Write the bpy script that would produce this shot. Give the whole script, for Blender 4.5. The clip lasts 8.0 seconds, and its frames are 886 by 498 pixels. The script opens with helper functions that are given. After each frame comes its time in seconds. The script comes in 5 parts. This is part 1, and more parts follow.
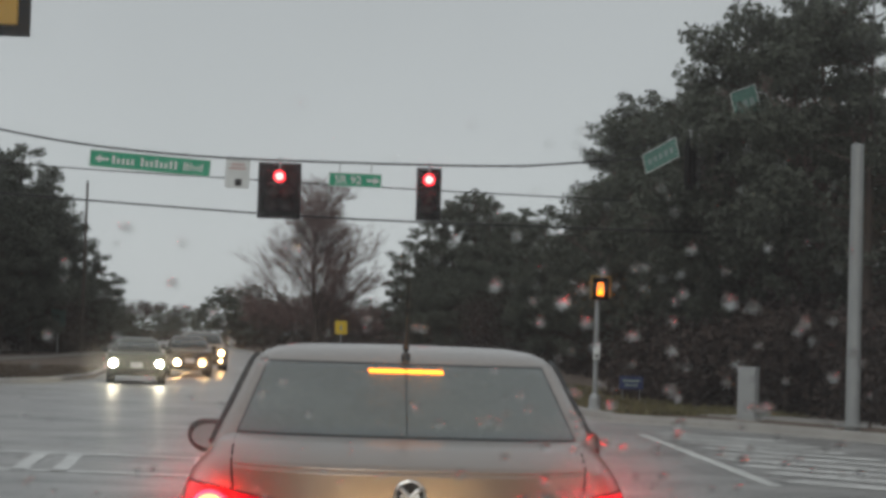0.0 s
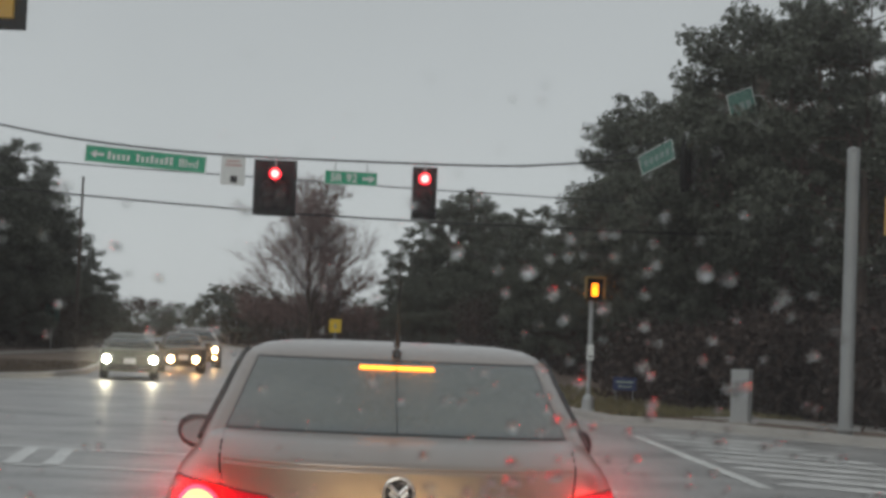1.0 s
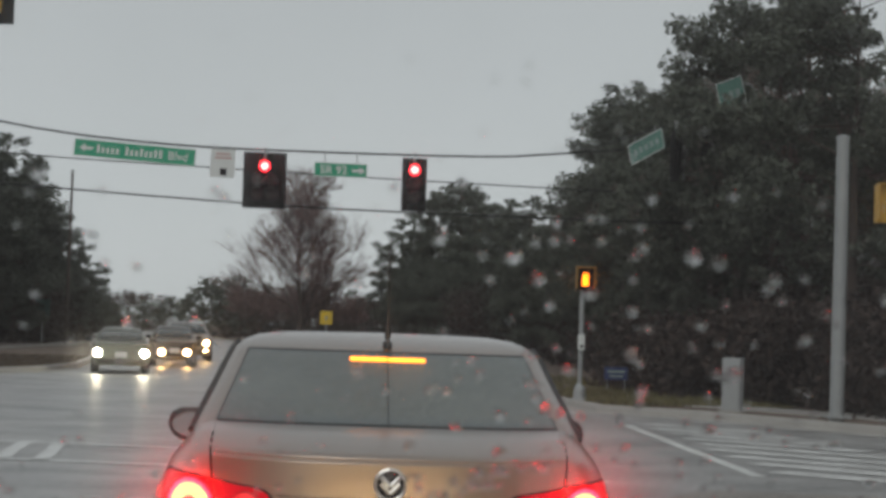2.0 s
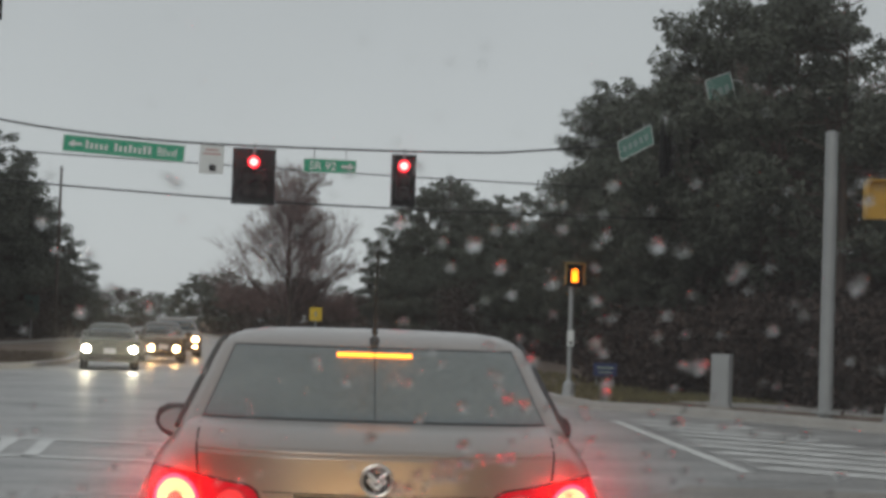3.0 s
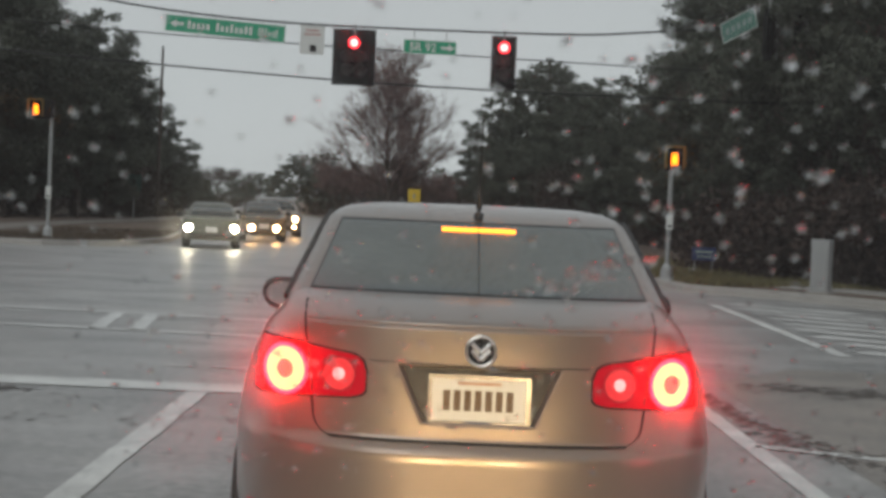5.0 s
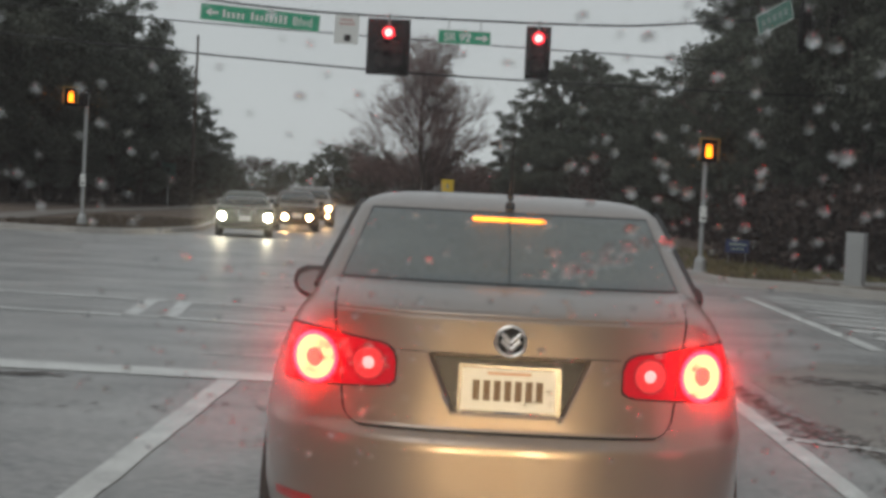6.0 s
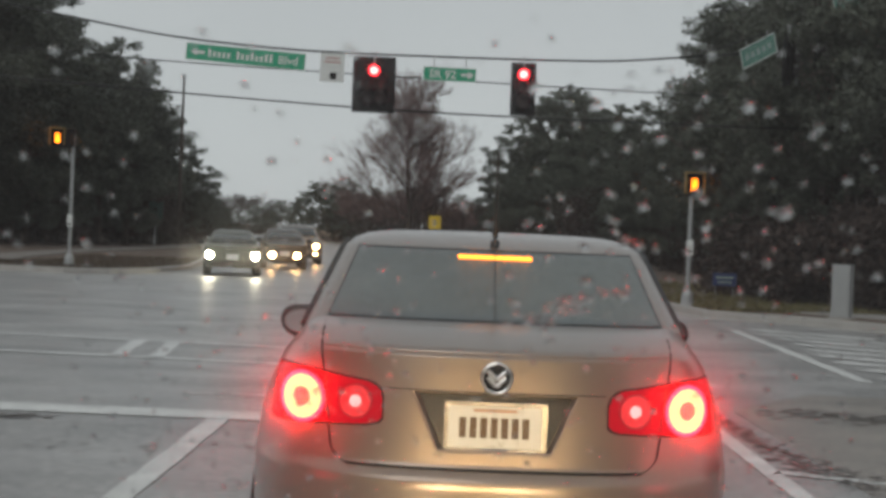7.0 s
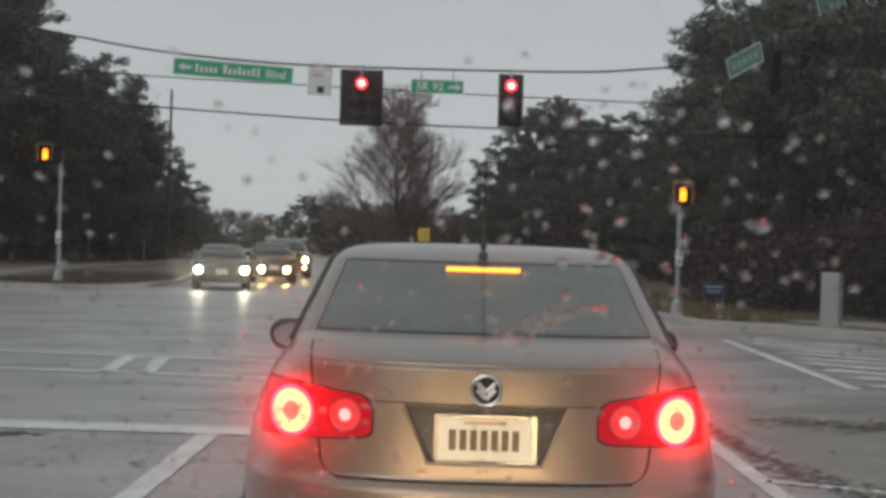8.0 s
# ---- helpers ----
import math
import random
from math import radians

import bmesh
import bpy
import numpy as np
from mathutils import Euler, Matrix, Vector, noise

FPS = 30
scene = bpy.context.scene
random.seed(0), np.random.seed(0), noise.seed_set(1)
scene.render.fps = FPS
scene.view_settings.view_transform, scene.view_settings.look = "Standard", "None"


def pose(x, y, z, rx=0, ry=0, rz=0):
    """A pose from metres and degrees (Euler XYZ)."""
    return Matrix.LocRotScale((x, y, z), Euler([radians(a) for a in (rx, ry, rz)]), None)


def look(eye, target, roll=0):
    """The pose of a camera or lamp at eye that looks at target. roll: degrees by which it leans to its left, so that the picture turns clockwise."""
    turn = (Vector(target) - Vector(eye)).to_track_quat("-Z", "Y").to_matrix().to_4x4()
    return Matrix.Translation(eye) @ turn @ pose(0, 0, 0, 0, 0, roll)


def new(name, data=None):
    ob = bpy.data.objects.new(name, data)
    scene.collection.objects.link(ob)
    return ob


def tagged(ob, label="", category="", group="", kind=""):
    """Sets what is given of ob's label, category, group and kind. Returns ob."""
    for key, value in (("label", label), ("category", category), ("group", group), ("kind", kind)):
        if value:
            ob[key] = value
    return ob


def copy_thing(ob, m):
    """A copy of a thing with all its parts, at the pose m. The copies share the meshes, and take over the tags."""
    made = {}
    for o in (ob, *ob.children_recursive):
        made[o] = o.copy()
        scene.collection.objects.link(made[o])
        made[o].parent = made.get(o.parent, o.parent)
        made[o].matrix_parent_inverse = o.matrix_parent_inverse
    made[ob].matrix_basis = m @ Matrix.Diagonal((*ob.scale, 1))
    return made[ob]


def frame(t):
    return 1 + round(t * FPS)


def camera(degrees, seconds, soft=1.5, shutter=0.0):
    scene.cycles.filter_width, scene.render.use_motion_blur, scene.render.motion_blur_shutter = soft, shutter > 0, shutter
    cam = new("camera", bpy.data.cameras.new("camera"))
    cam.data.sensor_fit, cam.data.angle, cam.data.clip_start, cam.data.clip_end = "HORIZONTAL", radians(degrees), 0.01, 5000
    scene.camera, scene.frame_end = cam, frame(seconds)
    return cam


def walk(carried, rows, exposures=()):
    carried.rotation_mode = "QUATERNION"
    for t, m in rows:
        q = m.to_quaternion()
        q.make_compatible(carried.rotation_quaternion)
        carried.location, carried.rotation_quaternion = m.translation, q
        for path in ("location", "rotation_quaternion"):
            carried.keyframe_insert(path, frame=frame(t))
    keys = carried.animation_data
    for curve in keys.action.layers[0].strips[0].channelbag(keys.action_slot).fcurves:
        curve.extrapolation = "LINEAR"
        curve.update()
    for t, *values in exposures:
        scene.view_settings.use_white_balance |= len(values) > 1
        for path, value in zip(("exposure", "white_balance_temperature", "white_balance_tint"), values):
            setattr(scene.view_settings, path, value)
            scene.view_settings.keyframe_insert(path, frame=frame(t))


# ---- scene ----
cam = camera(28, 8.0, soft=3.5)
# set on the car ahead, so that the drops on the near glass lie out of focus
cam.data.dof.use_dof, cam.data.dof.focus_distance, cam.data.dof.aperture_fstop = True, 7.5, 21.0
PATH = [
    (0.0, look((-0.102, -5.625, 1.490), (0.227, 4.356, 1.990), 1.75)),
    (0.5, look((-0.090, -5.608, 1.488), (0.244, 4.374, 1.969), 2.0)),
    (1.0, look((-0.089, -5.593, 1.481), (0.266, 4.388, 1.980), 2.38)),
    (1.5, look((-0.089, -5.584, 1.480), (0.276, 4.398, 1.950), 2.05)),
    (3.0, look((-0.076, -5.570, 1.478), (0.393, 4.410, 1.910), 1.91)),
    (3.5, look((-0.075, -5.555, 1.470), (0.398, 4.427, 1.832), 1.88)),
    (4.0, look((-0.092, -5.590, 1.468), (0.214, 4.404, 1.616), 1.98)),
    (4.5, look((-0.097, -5.659, 1.452), (0.001, 4.340, 1.367), 2.15)),
    (5.0, look((-0.102, -5.662, 1.449), (-0.156, 4.335, 1.203), 2.52)),
    (5.2, look((-0.100, -5.646, 1.448), (-0.195, 4.349, 1.156), 2.77)),
    (6.3, look((-0.091, -5.648, 1.445), (-0.353, 4.344, 1.136), 2.85)),
    (6.5, look((-0.088, -5.700, 1.453), (-0.325, 4.295, 1.233), 2.66)),
    (7.0, look((-0.084, -5.690, 1.454), (-0.263, 4.308, 1.352), 2.30)),
    (7.5, look((-0.082, -5.689, 1.456), (-0.246, 4.309, 1.398), 2.03)),
    (8.0, look((-0.079, -5.688, 1.456), (-0.201, 4.312, 1.424), 1.68)),
]
walk(cam, PATH)

# ---------------------------------------------------------------- light
world = bpy.data.worlds.new("overcast_dusk")
scene.world = world
world.use_nodes = True
wn = world.node_tree.nodes
wl = world.node_tree.links
sky = wn.new("ShaderNodeTexSky")
sky.sky_type = "NISHITA"
sky.sun_disc = False
sky.sun_elevation = radians(38)
sky.sun_rotation = radians(200)
sky.air_density, sky.dust_density, sky.ozone_density = 1.0, 1.0, 1.0
pale = wn.new("ShaderNodeHueSaturation")
pale.inputs["Saturation"].default_value = 0.25
# an even cloud deck, a little lighter towards the horizon, over the clear sky
aim = wn.new("ShaderNodeTexCoord")
split = wn.new("ShaderNodeSeparateXYZ")
deck = wn.new("ShaderNodeMapRange")
deck.inputs["From Min"].default_value, deck.inputs["From Max"].default_value = 0.0, 0.30
deck.inputs["To Min"].default_value, deck.inputs["To Max"].default_value = 1.10, 0.86
cloud = wn.new("ShaderNodeTexNoise")
cloud.inputs["Scale"].default_value = 3.0
cloud.inputs["Detail"].default_value = 4
ramp = wn.new("ShaderNodeMapRange")
ramp.inputs["From Min"].default_value, ramp.inputs["From Max"].default_value = 0.3, 0.7
ramp.inputs["To Min"].default_value, ramp.inputs["To Max"].default_value = 0.95, 1.05
shade = wn.new("ShaderNodeMath")
shade.operation = "MULTIPLY"
grey = wn.new("ShaderNodeVectorMath")
grey.operation = "SCALE"
grey.inputs[0].default_value = (4.16, 4.37, 4.50)
tone = wn.new("ShaderNodeMix")
tone.data_type = "RGBA"
tone.inputs["Factor"].default_value = 0.9
back = wn["Background"]
back.inputs["Strength"].default_value = 0.113
wl.new(aim.outputs["Generated"], split.inputs[0])
wl.new(split.outputs["Z"], deck.inputs["Value"])
wl.new(cloud.outputs["Fac"], ramp.inputs["Value"])
wl.new(deck.outputs[0], shade.inputs[0])
wl.new(ramp.outputs[0], shade.inputs[1])
wl.new(shade.outputs[0], grey.inputs["Scale"])
wl.new(sky.outputs[0], pale.inputs["Color"])
wl.new(pale.outputs[0], tone.inputs[6])
wl.new(grey.outputs[0], tone.inputs[7])
wl.new(tone.outputs[2], back.inputs["Color"])

sun_data = bpy.data.lights.new("sun", "SUN")
sun_data.energy, sun_data.angle, sun_data.color = 0.5, radians(30), (1.0, 0.97, 0.93)
sun = new("sun", sun_data)
sun.matrix_world = look((0, 0, 60), (Vector((0, 0, 60)) + Vector((0.27, 0.74, -0.62))))

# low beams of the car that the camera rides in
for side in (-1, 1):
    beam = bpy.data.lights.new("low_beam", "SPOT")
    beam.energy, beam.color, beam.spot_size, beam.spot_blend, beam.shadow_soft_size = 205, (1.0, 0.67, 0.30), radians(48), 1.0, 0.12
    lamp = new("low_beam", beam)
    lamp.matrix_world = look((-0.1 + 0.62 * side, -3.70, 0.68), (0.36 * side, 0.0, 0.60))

# red point lamps added beside the bumper, boosting brake lamp spill on it and the wet road
for side in (-1, 1):
    stop = bpy.data.lights.new("brake_light", "POINT")
    stop.energy, stop.color, stop.shadow_soft_size = 0.7, (1.0, 0.01, 0.05), 0.12
    lamp = new("brake_light", stop)
    lamp.location = (0.92 * side, -0.02, 0.70)


# ---------------------------------------------------------------- helpers
def mat(name, color, rough=0.6, metal=0.0, vary=0.15, scale=4.0, fine=40.0, bump=0.0, bump_scale=60.0, coat=0.0, coat_rough=0.08, emit=None, power=0.0, spec=0.5, island=0.0):
    """A node material: base colour varied at two scales, roughness varied, fine relief."""
    m = bpy.data.materials.new(name)
    m.use_nodes = True
    nodes, links = m.node_tree.nodes, m.node_tree.links
    bsdf = nodes["Principled BSDF"]
    bsdf.inputs["Metallic"].default_value = metal
    bsdf.inputs["Coat Weight"].default_value = coat
    bsdf.inputs["Coat Roughness"].default_value = coat_rough
    bsdf.inputs["Specular IOR Level"].default_value = spec
    geo = nodes.new("ShaderNodeTexCoord")
    big, small = nodes.new("ShaderNodeTexNoise"), nodes.new("ShaderNodeTexNoise")
    for n, s in ((big, scale), (small, fine)):
        n.inputs["Scale"].default_value = s
        n.inputs["Detail"].default_value = 5
        links.new(geo.outputs["Object"], n.inputs["Vector"])
    add = nodes.new("ShaderNodeMath")
    add.operation = "ADD"
    links.new(big.outputs["Fac"], add.inputs[0])
    links.new(small.outputs["Fac"], add.inputs[1])
    rng = nodes.new("ShaderNodeMapRange")
    rng.inputs["From Min"].default_value, rng.inputs["From Max"].default_value = 0.6, 1.4
    rng.inputs["To Min"].default_value, rng.inputs["To Max"].default_value = 1 - vary, 1 + vary
    links.new(add.outputs[0], rng.inputs["Value"])
    value = rng.outputs[0]
    if island:
        geom = nodes.new("ShaderNodeNewGeometry")
        spread = nodes.new("ShaderNodeMapRange")
        spread.inputs["To Min"].default_value, spread.inputs["To Max"].default_value = 1 - island, 1 + island
        links.new(geom.outputs["Random Per Island"], spread.inputs["Value"])
        both = nodes.new("ShaderNodeMath")
        both.operation = "MULTIPLY"
        links.new(value, both.inputs[0])
        links.new(spread.outputs[0], both.inputs[1])
        value = both.outputs[0]
    mul = nodes.new("ShaderNodeVectorMath")
    mul.operation = "SCALE"
    mul.inputs[0].default_value = color
    links.new(value, mul.inputs["Scale"])
    links.new(mul.outputs[0], bsdf.inputs["Base Color"])
    rr = nodes.new("ShaderNodeMapRange")
    rr.inputs["From Min"].default_value, rr.inputs["From Max"].default_value = 0.3, 0.7
    rr.inputs["To Min"].default_value, rr.inputs["To Max"].default_value = max(0.02, rough * 0.85), min(1.0, rough * 1.15)
    links.new(big.outputs["Fac"], rr.inputs["Value"])
    links.new(rr.outputs[0], bsdf.inputs["Roughness"])
    if bump:
        relief, b = nodes.new("ShaderNodeTexNoise"), nodes.new("ShaderNodeBump")
        relief.inputs["Scale"].default_value, relief.inputs["Detail"].default_value = bump_scale, 6
        links.new(geo.outputs["Object"], relief.inputs["Vector"])
        b.inputs["Strength"].default_value, b.inputs["Distance"].default_value = bump, 0.02
        links.new(relief.outputs["Fac"], b.inputs["Height"])
        links.new(b.outputs[0], bsdf.inputs["Normal"])
    if emit:
        bsdf.inputs["Emission Color"].default_value = (*emit, 1)
        bsdf.inputs["Emission Strength"].default_value = power
    return m


def thing(name, label, category, group="", x=0, y=0, z=0, rz=0, kind=""):
    ob = new(name)
    ob.matrix_basis = pose(x, y, z, 0, 0, rz)
    return tagged(ob, label, category, group, kind)


def raw(name, verts, faces, material, parent=None, label="", smooth=False):
    me = bpy.data.meshes.new(name)
    me.from_pydata([tuple(v) for v in verts], [], [tuple(f) for f in faces])
    me.update()
    if smooth:
        me.shade_smooth()
    me.materials.append(material)
    ob = new(name, me)
    ob.parent = parent
    if label:
        ob["label"] = label
    return ob


def part(name, bm, material, parent=None, label="", smooth=False):
    """Links a bmesh as one mesh object under a thing or a part."""
    bmesh.ops.recalc_face_normals(bm, faces=bm.faces)
    me = bpy.data.meshes.new(name)
    bm.to_mesh(me)
    bm.free()
    if smooth:
        me.shade_smooth()
        me.set_sharp_from_angle(angle=radians(40))
    me.materials.append(material)
    ob = new(name, me)
    ob.parent = parent
    if label:
        ob["label"] = label
    return ob


def box(sx, sy, sz, x=0, y=0, z=0, bevel=0.01, turn=None):
    """A bevelled block centred in x and y that stands on z."""
    bm = bmesh.new()
    bmesh.ops.create_cube(bm, size=1.0)
    bmesh.ops.scale(bm, vec=(sx, sy, sz), verts=bm.verts)
    if bevel:
        bmesh.ops.bevel(bm, geom=bm.edges[:], offset=bevel, segments=2, profile=0.7, affect="EDGES")
    if turn is not None:
        bmesh.ops.transform(bm, matrix=turn, verts=bm.verts)
    bmesh.ops.translate(bm, vec=(x, y, z + sz / 2), verts=bm.verts)
    return bm


def tube(points, radii, segs=10, caps=True):
    """A round bar along points, with a radius at each."""
    bm = bmesh.new()
    pts = [Vector(p) for p in points]
    rings = []
    for i, p in enumerate(pts):
        d = (pts[min(i + 1, len(pts) - 1)] - pts[max(i - 1, 0)]).normalized()
        side = d.cross(Vector((0, 0, 1))) if abs(d.z) < 0.95 else d.cross(Vector((0, 1, 0)))
        side.normalize()
        up = side.cross(d)
        r = radii[i] if isinstance(radii, (list, tuple)) else radii
        rings.append([bm.verts.new(p + r * (math.cos(a) * side + math.sin(a) * up)) for a in [2 * math.pi * k / segs for k in range(segs)]])
    for a, b in zip(rings, rings[1:]):
        for k in range(segs):
            bm.faces.new((a[k], a[(k + 1) % segs], b[(k + 1) % segs], b[k]))
    if caps:
        bm.faces.new(rings[0])
        bm.faces.new(rings[-1][::-1])
    return bm


def lathe(profile, segs=20, axis="y"):
    """Turns (radius, along) pairs round an axis."""
    bm = bmesh.new()
    rings = []
    for r, h in profile:
        ring = []
        for k in range(segs):
            a = 2 * math.pi * k / segs
            c, s = r * math.cos(a), r * math.sin(a)
            ring.append(bm.verts.new((c, h, s) if axis == "y" else ((h, c, s) if axis == "x" else (c, s, h))))
        rings.append(ring)
    for a, b in zip(rings, rings[1:]):
        for k in range(segs):
            bm.faces.new((a[k], a[(k + 1) % segs], b[(k + 1) % segs], b[k]))
    if profile[0][0] > 1e-4:
        bm.faces.new(rings[0])
    if profile[-1][0] > 1e-4:
        bm.faces.new(rings[-1])
    return bm


def slab(outline, z0, z1):
    """A flat slab with that outline (x, y)."""
    bm = bmesh.new()
    top = [bm.verts.new((x, y, z1)) for x, y in outline]
    low = [bm.verts.new((x, y, z0)) for x, y in outline]
    bm.faces.new(top)
    bm.faces.new(low[::-1])
    for k in range(len(top)):
        j = (k + 1) % len(top)
        bm.faces.new((top[k], low[k], low[j], top[j]))
    return bm


def smooth01(a, b, x):
    t = min(1.0, max(0.0, (x - a) / (b - a)))
    return t * t * (3 - 2 * t)


# ---------------------------------------------------------------- materials
ASPHALT = mat("wet_asphalt", (0.300, 0.290, 0.283), rough=0.55, vary=1.0, scale=0.7, fine=14.0, bump=0.6, bump_scale=45.0, spec=1.0, coat=1.0, coat_rough=0.34)
WORN = mat("worn_brownish_asphalt", (0.27, 0.235, 0.205), rough=0.6, vary=0.8, scale=0.9, fine=16.0, bump=0.8, bump_scale=38.0, spec=0.6, coat=0.75, coat_rough=0.42)
DRYGRASS = mat("dead_brown_grass", (0.105, 0.078, 0.054), rough=0.9, vary=0.3, scale=1.2, fine=30, island=0.35)
EARTH = mat("wet_earth_and_litter", (0.14, 0.10, 0.076), rough=0.9, vary=0.35, scale=0.6, fine=9, bump=0.6, bump_scale=8)
GRASS = mat("winter_grass", (0.155, 0.135, 0.062), rough=0.9, vary=0.3, scale=1.2, fine=30, island=0.35)
CONCRETE = mat("damp_concrete", (0.41, 0.39, 0.365), rough=0.6, vary=0.18, scale=1.5, fine=25, bump=0.2)
PAINT = mat("worn_road_paint", (0.78, 0.78, 0.76), rough=0.45, vary=0.40, scale=3.0, fine=26, bump=0.15)
FADED = mat("faded_road_paint", (0.76, 0.76, 0.75), rough=0.45, vary=0.35, scale=2.4, fine=18, bump=0.15)
SCUFFED = mat("scuffed_road_paint", (0.68, 0.675, 0.66), rough=0.5, vary=0.5, scale=1.6, fine=14, bump=0.2)
DIRT = mat("wet_leaf_litter", (0.075, 0.055, 0.043), rough=0.45, vary=0.5, scale=6, fine=30, bump=0.4)
BARK = mat("pine_bark", (0.082, 0.062, 0.052), rough=0.9, vary=0.3, scale=3, fine=18, bump=0.5, bump_scale=14)
TWIG = mat("bare_twigs", (0.20, 0.132, 0.122), rough=0.9, vary=0.25, scale=1, fine=8)
NEEDLE = mat("pine_needles", (0.092, 0.101, 0.078), rough=0.75, vary=0.3, scale=0.4, fine=3, island=0.45)
BRUSH = mat("brown_undergrowth", (0.052, 0.036, 0.030), rough=0.9, vary=0.4, scale=0.4, fine=4, island=0.5)
STEEL = mat("galvanised_steel", (0.42, 0.43, 0.43), rough=0.5, metal=0.6, vary=0.12, scale=3, fine=20)
CABLE = mat("black_cable", (0.02, 0.02, 0.02), rough=0.6, vary=0.1)
BLACK = mat("black_housing", (0.008, 0.007, 0.007), rough=0.7, vary=0.15, spec=0.12)
VISOR = mat("visor_black", (0.05, 0.045, 0.045), rough=0.5, vary=0.15, spec=0.2)
YELLOW = mat("yellow_housing", (0.58, 0.33, 0.05), rough=0.45, vary=0.12)
GREEN = mat("green_sign_sheeting", (0.020, 0.37, 0.195), rough=0.4, vary=0.1)
PALEGREEN = mat("pale_green_sheeting", (0.09, 0.21, 0.17), rough=0.4, vary=0.15)
WHITE = mat("white_sheeting", (0.75, 0.76, 0.74), rough=0.45, vary=0.06)
GREYBOX = mat("grey_cabinet_paint", (0.40, 0.41, 0.41), rough=0.5, vary=0.1, scale=2)
DULLWHITE = mat("weathered_lettering", (0.26, 0.33, 0.31), rough=0.6)
BLUE = mat("blue_sign", (0.035, 0.05, 0.14), rough=0.5)
SIGNYEL = mat("yellow_sign", (0.75, 0.50, 0.03), rough=0.5)
RED_ON = mat("lit_red_lens", (0.5, 0.02, 0.02), rough=0.3, emit=(1.0, 0.015, 0.035), power=3.0)
RED_HOT = mat("lit_red_core", (0.5, 0.1, 0.1), rough=0.3, emit=(1.0, 0.10, 0.09), power=13)
LENS_OFF = mat("unlit_lens", (0.03, 0.02, 0.02), rough=0.3, vary=0.2)
STOP_GLOW = mat("lit_orange_symbol", (0.5, 0.2, 0.02), rough=0.4, emit=(1.0, 0.22, 0.006), power=5)

# the film of water on the asphalt lies in long uneven sheets across the slope of the road
an, al = ASPHALT.node_tree.nodes, ASPHALT.node_tree.links
spot, stretch, sheet, thin_film, dull = an.new("ShaderNodeTexCoord"), an.new("ShaderNodeMapping"), an.new("ShaderNodeTexNoise"), an.new("ShaderNodeMapRange"), an.new("ShaderNodeMapRange")
stretch.inputs["Scale"].default_value = (0.40, 1.0, 1.0)
sheet.inputs["Scale"].default_value, sheet.inputs["Detail"].default_value, sheet.inputs["Roughness"].default_value = 1.1, 7, 0.62
thin_film.inputs["From Min"].default_value, thin_film.inputs["From Max"].default_value = 0.36, 0.60
thin_film.inputs["To Min"].default_value, thin_film.inputs["To Max"].default_value = 0.78, 1.0
dull.inputs["From Min"].default_value, dull.inputs["From Max"].default_value = 0.36, 0.62
dull.inputs["To Min"].default_value, dull.inputs["To Max"].default_value = 0.50, 0.35
al.new(spot.outputs["Object"], stretch.inputs["Vector"])
al.new(stretch.outputs[0], sheet.inputs["Vector"])
al.new(sheet.outputs["Fac"], thin_film.inputs["Value"])
al.new(sheet.outputs["Fac"], dull.inputs["Value"])
al.new(thin_film.outputs[0], an["Principled BSDF"].inputs["Coat Weight"])
al.new(dull.outputs[0], an["Principled BSDF"].inputs["Coat Roughness"])

# ---------------------------------------------------------------- ground and roads
ground_bm = bmesh.new()
bmesh.ops.create_grid(ground_bm, x_segments=24, y_segments=24, size=1500)
ground = part("ground", ground_bm, EARTH)
ground.location = (0, 200, -0.06)
tagged(ground, "brown leaf-littered earth reaching to the horizon", "ground", kind="structure")

KERB_RIGHT = [(-31, 260), (-14, 150), (-6.2, 100), (-1.5, 70), (2.2, 48), (3.6, 36), (3.95, 31), (4.3, 28.2), (5.0, 27.4), (5.9, 26.8), (7.06, 24.9), (8.4, 22.6), (10.5, 20.2), (14, 17.6), (22, 13), (60, -6)]
KERB_LEFT = [(-60, 43), (-20, 39.9), (-12, 39.1), (-10.4, 38.8), (-9.4, 39.6), (-8.7, 41.6), (-8.4, 46.5), (-9.3, 55), (-11.3, 69), (-16, 98), (-24, 145), (-46, 260)]
road_outline = [(-14, -36), (3.6, -36), (3.6, -6), (5.2, -3.5), (9, -6), (60, -32)] + KERB_RIGHT[::-1] + KERB_LEFT[::-1] + [(-60, 15), (-20, 12), (-14, 6)]
road = part("road", slab(road_outline, -0.05, 0.0), ASPHALT)
tagged(road, "wet dark grey asphalt crossroads reflecting the overcast sky", "road", kind="structure")
side_road = part("side_road", slab([(2.32, 3.6), (2.2, 9.7), (3.2, 11.6), (6, 11.4), (10, 9.6), (22, 5.5), (59, -12), (59, -31), (9, -5.8), (5.2, -3.3), (3.5, -5.0), (3.2, 0)], -0.02, 0.003), WORN)
tagged(side_road, "worn brownish wet asphalt where the side road joins", "road", kind="structure")


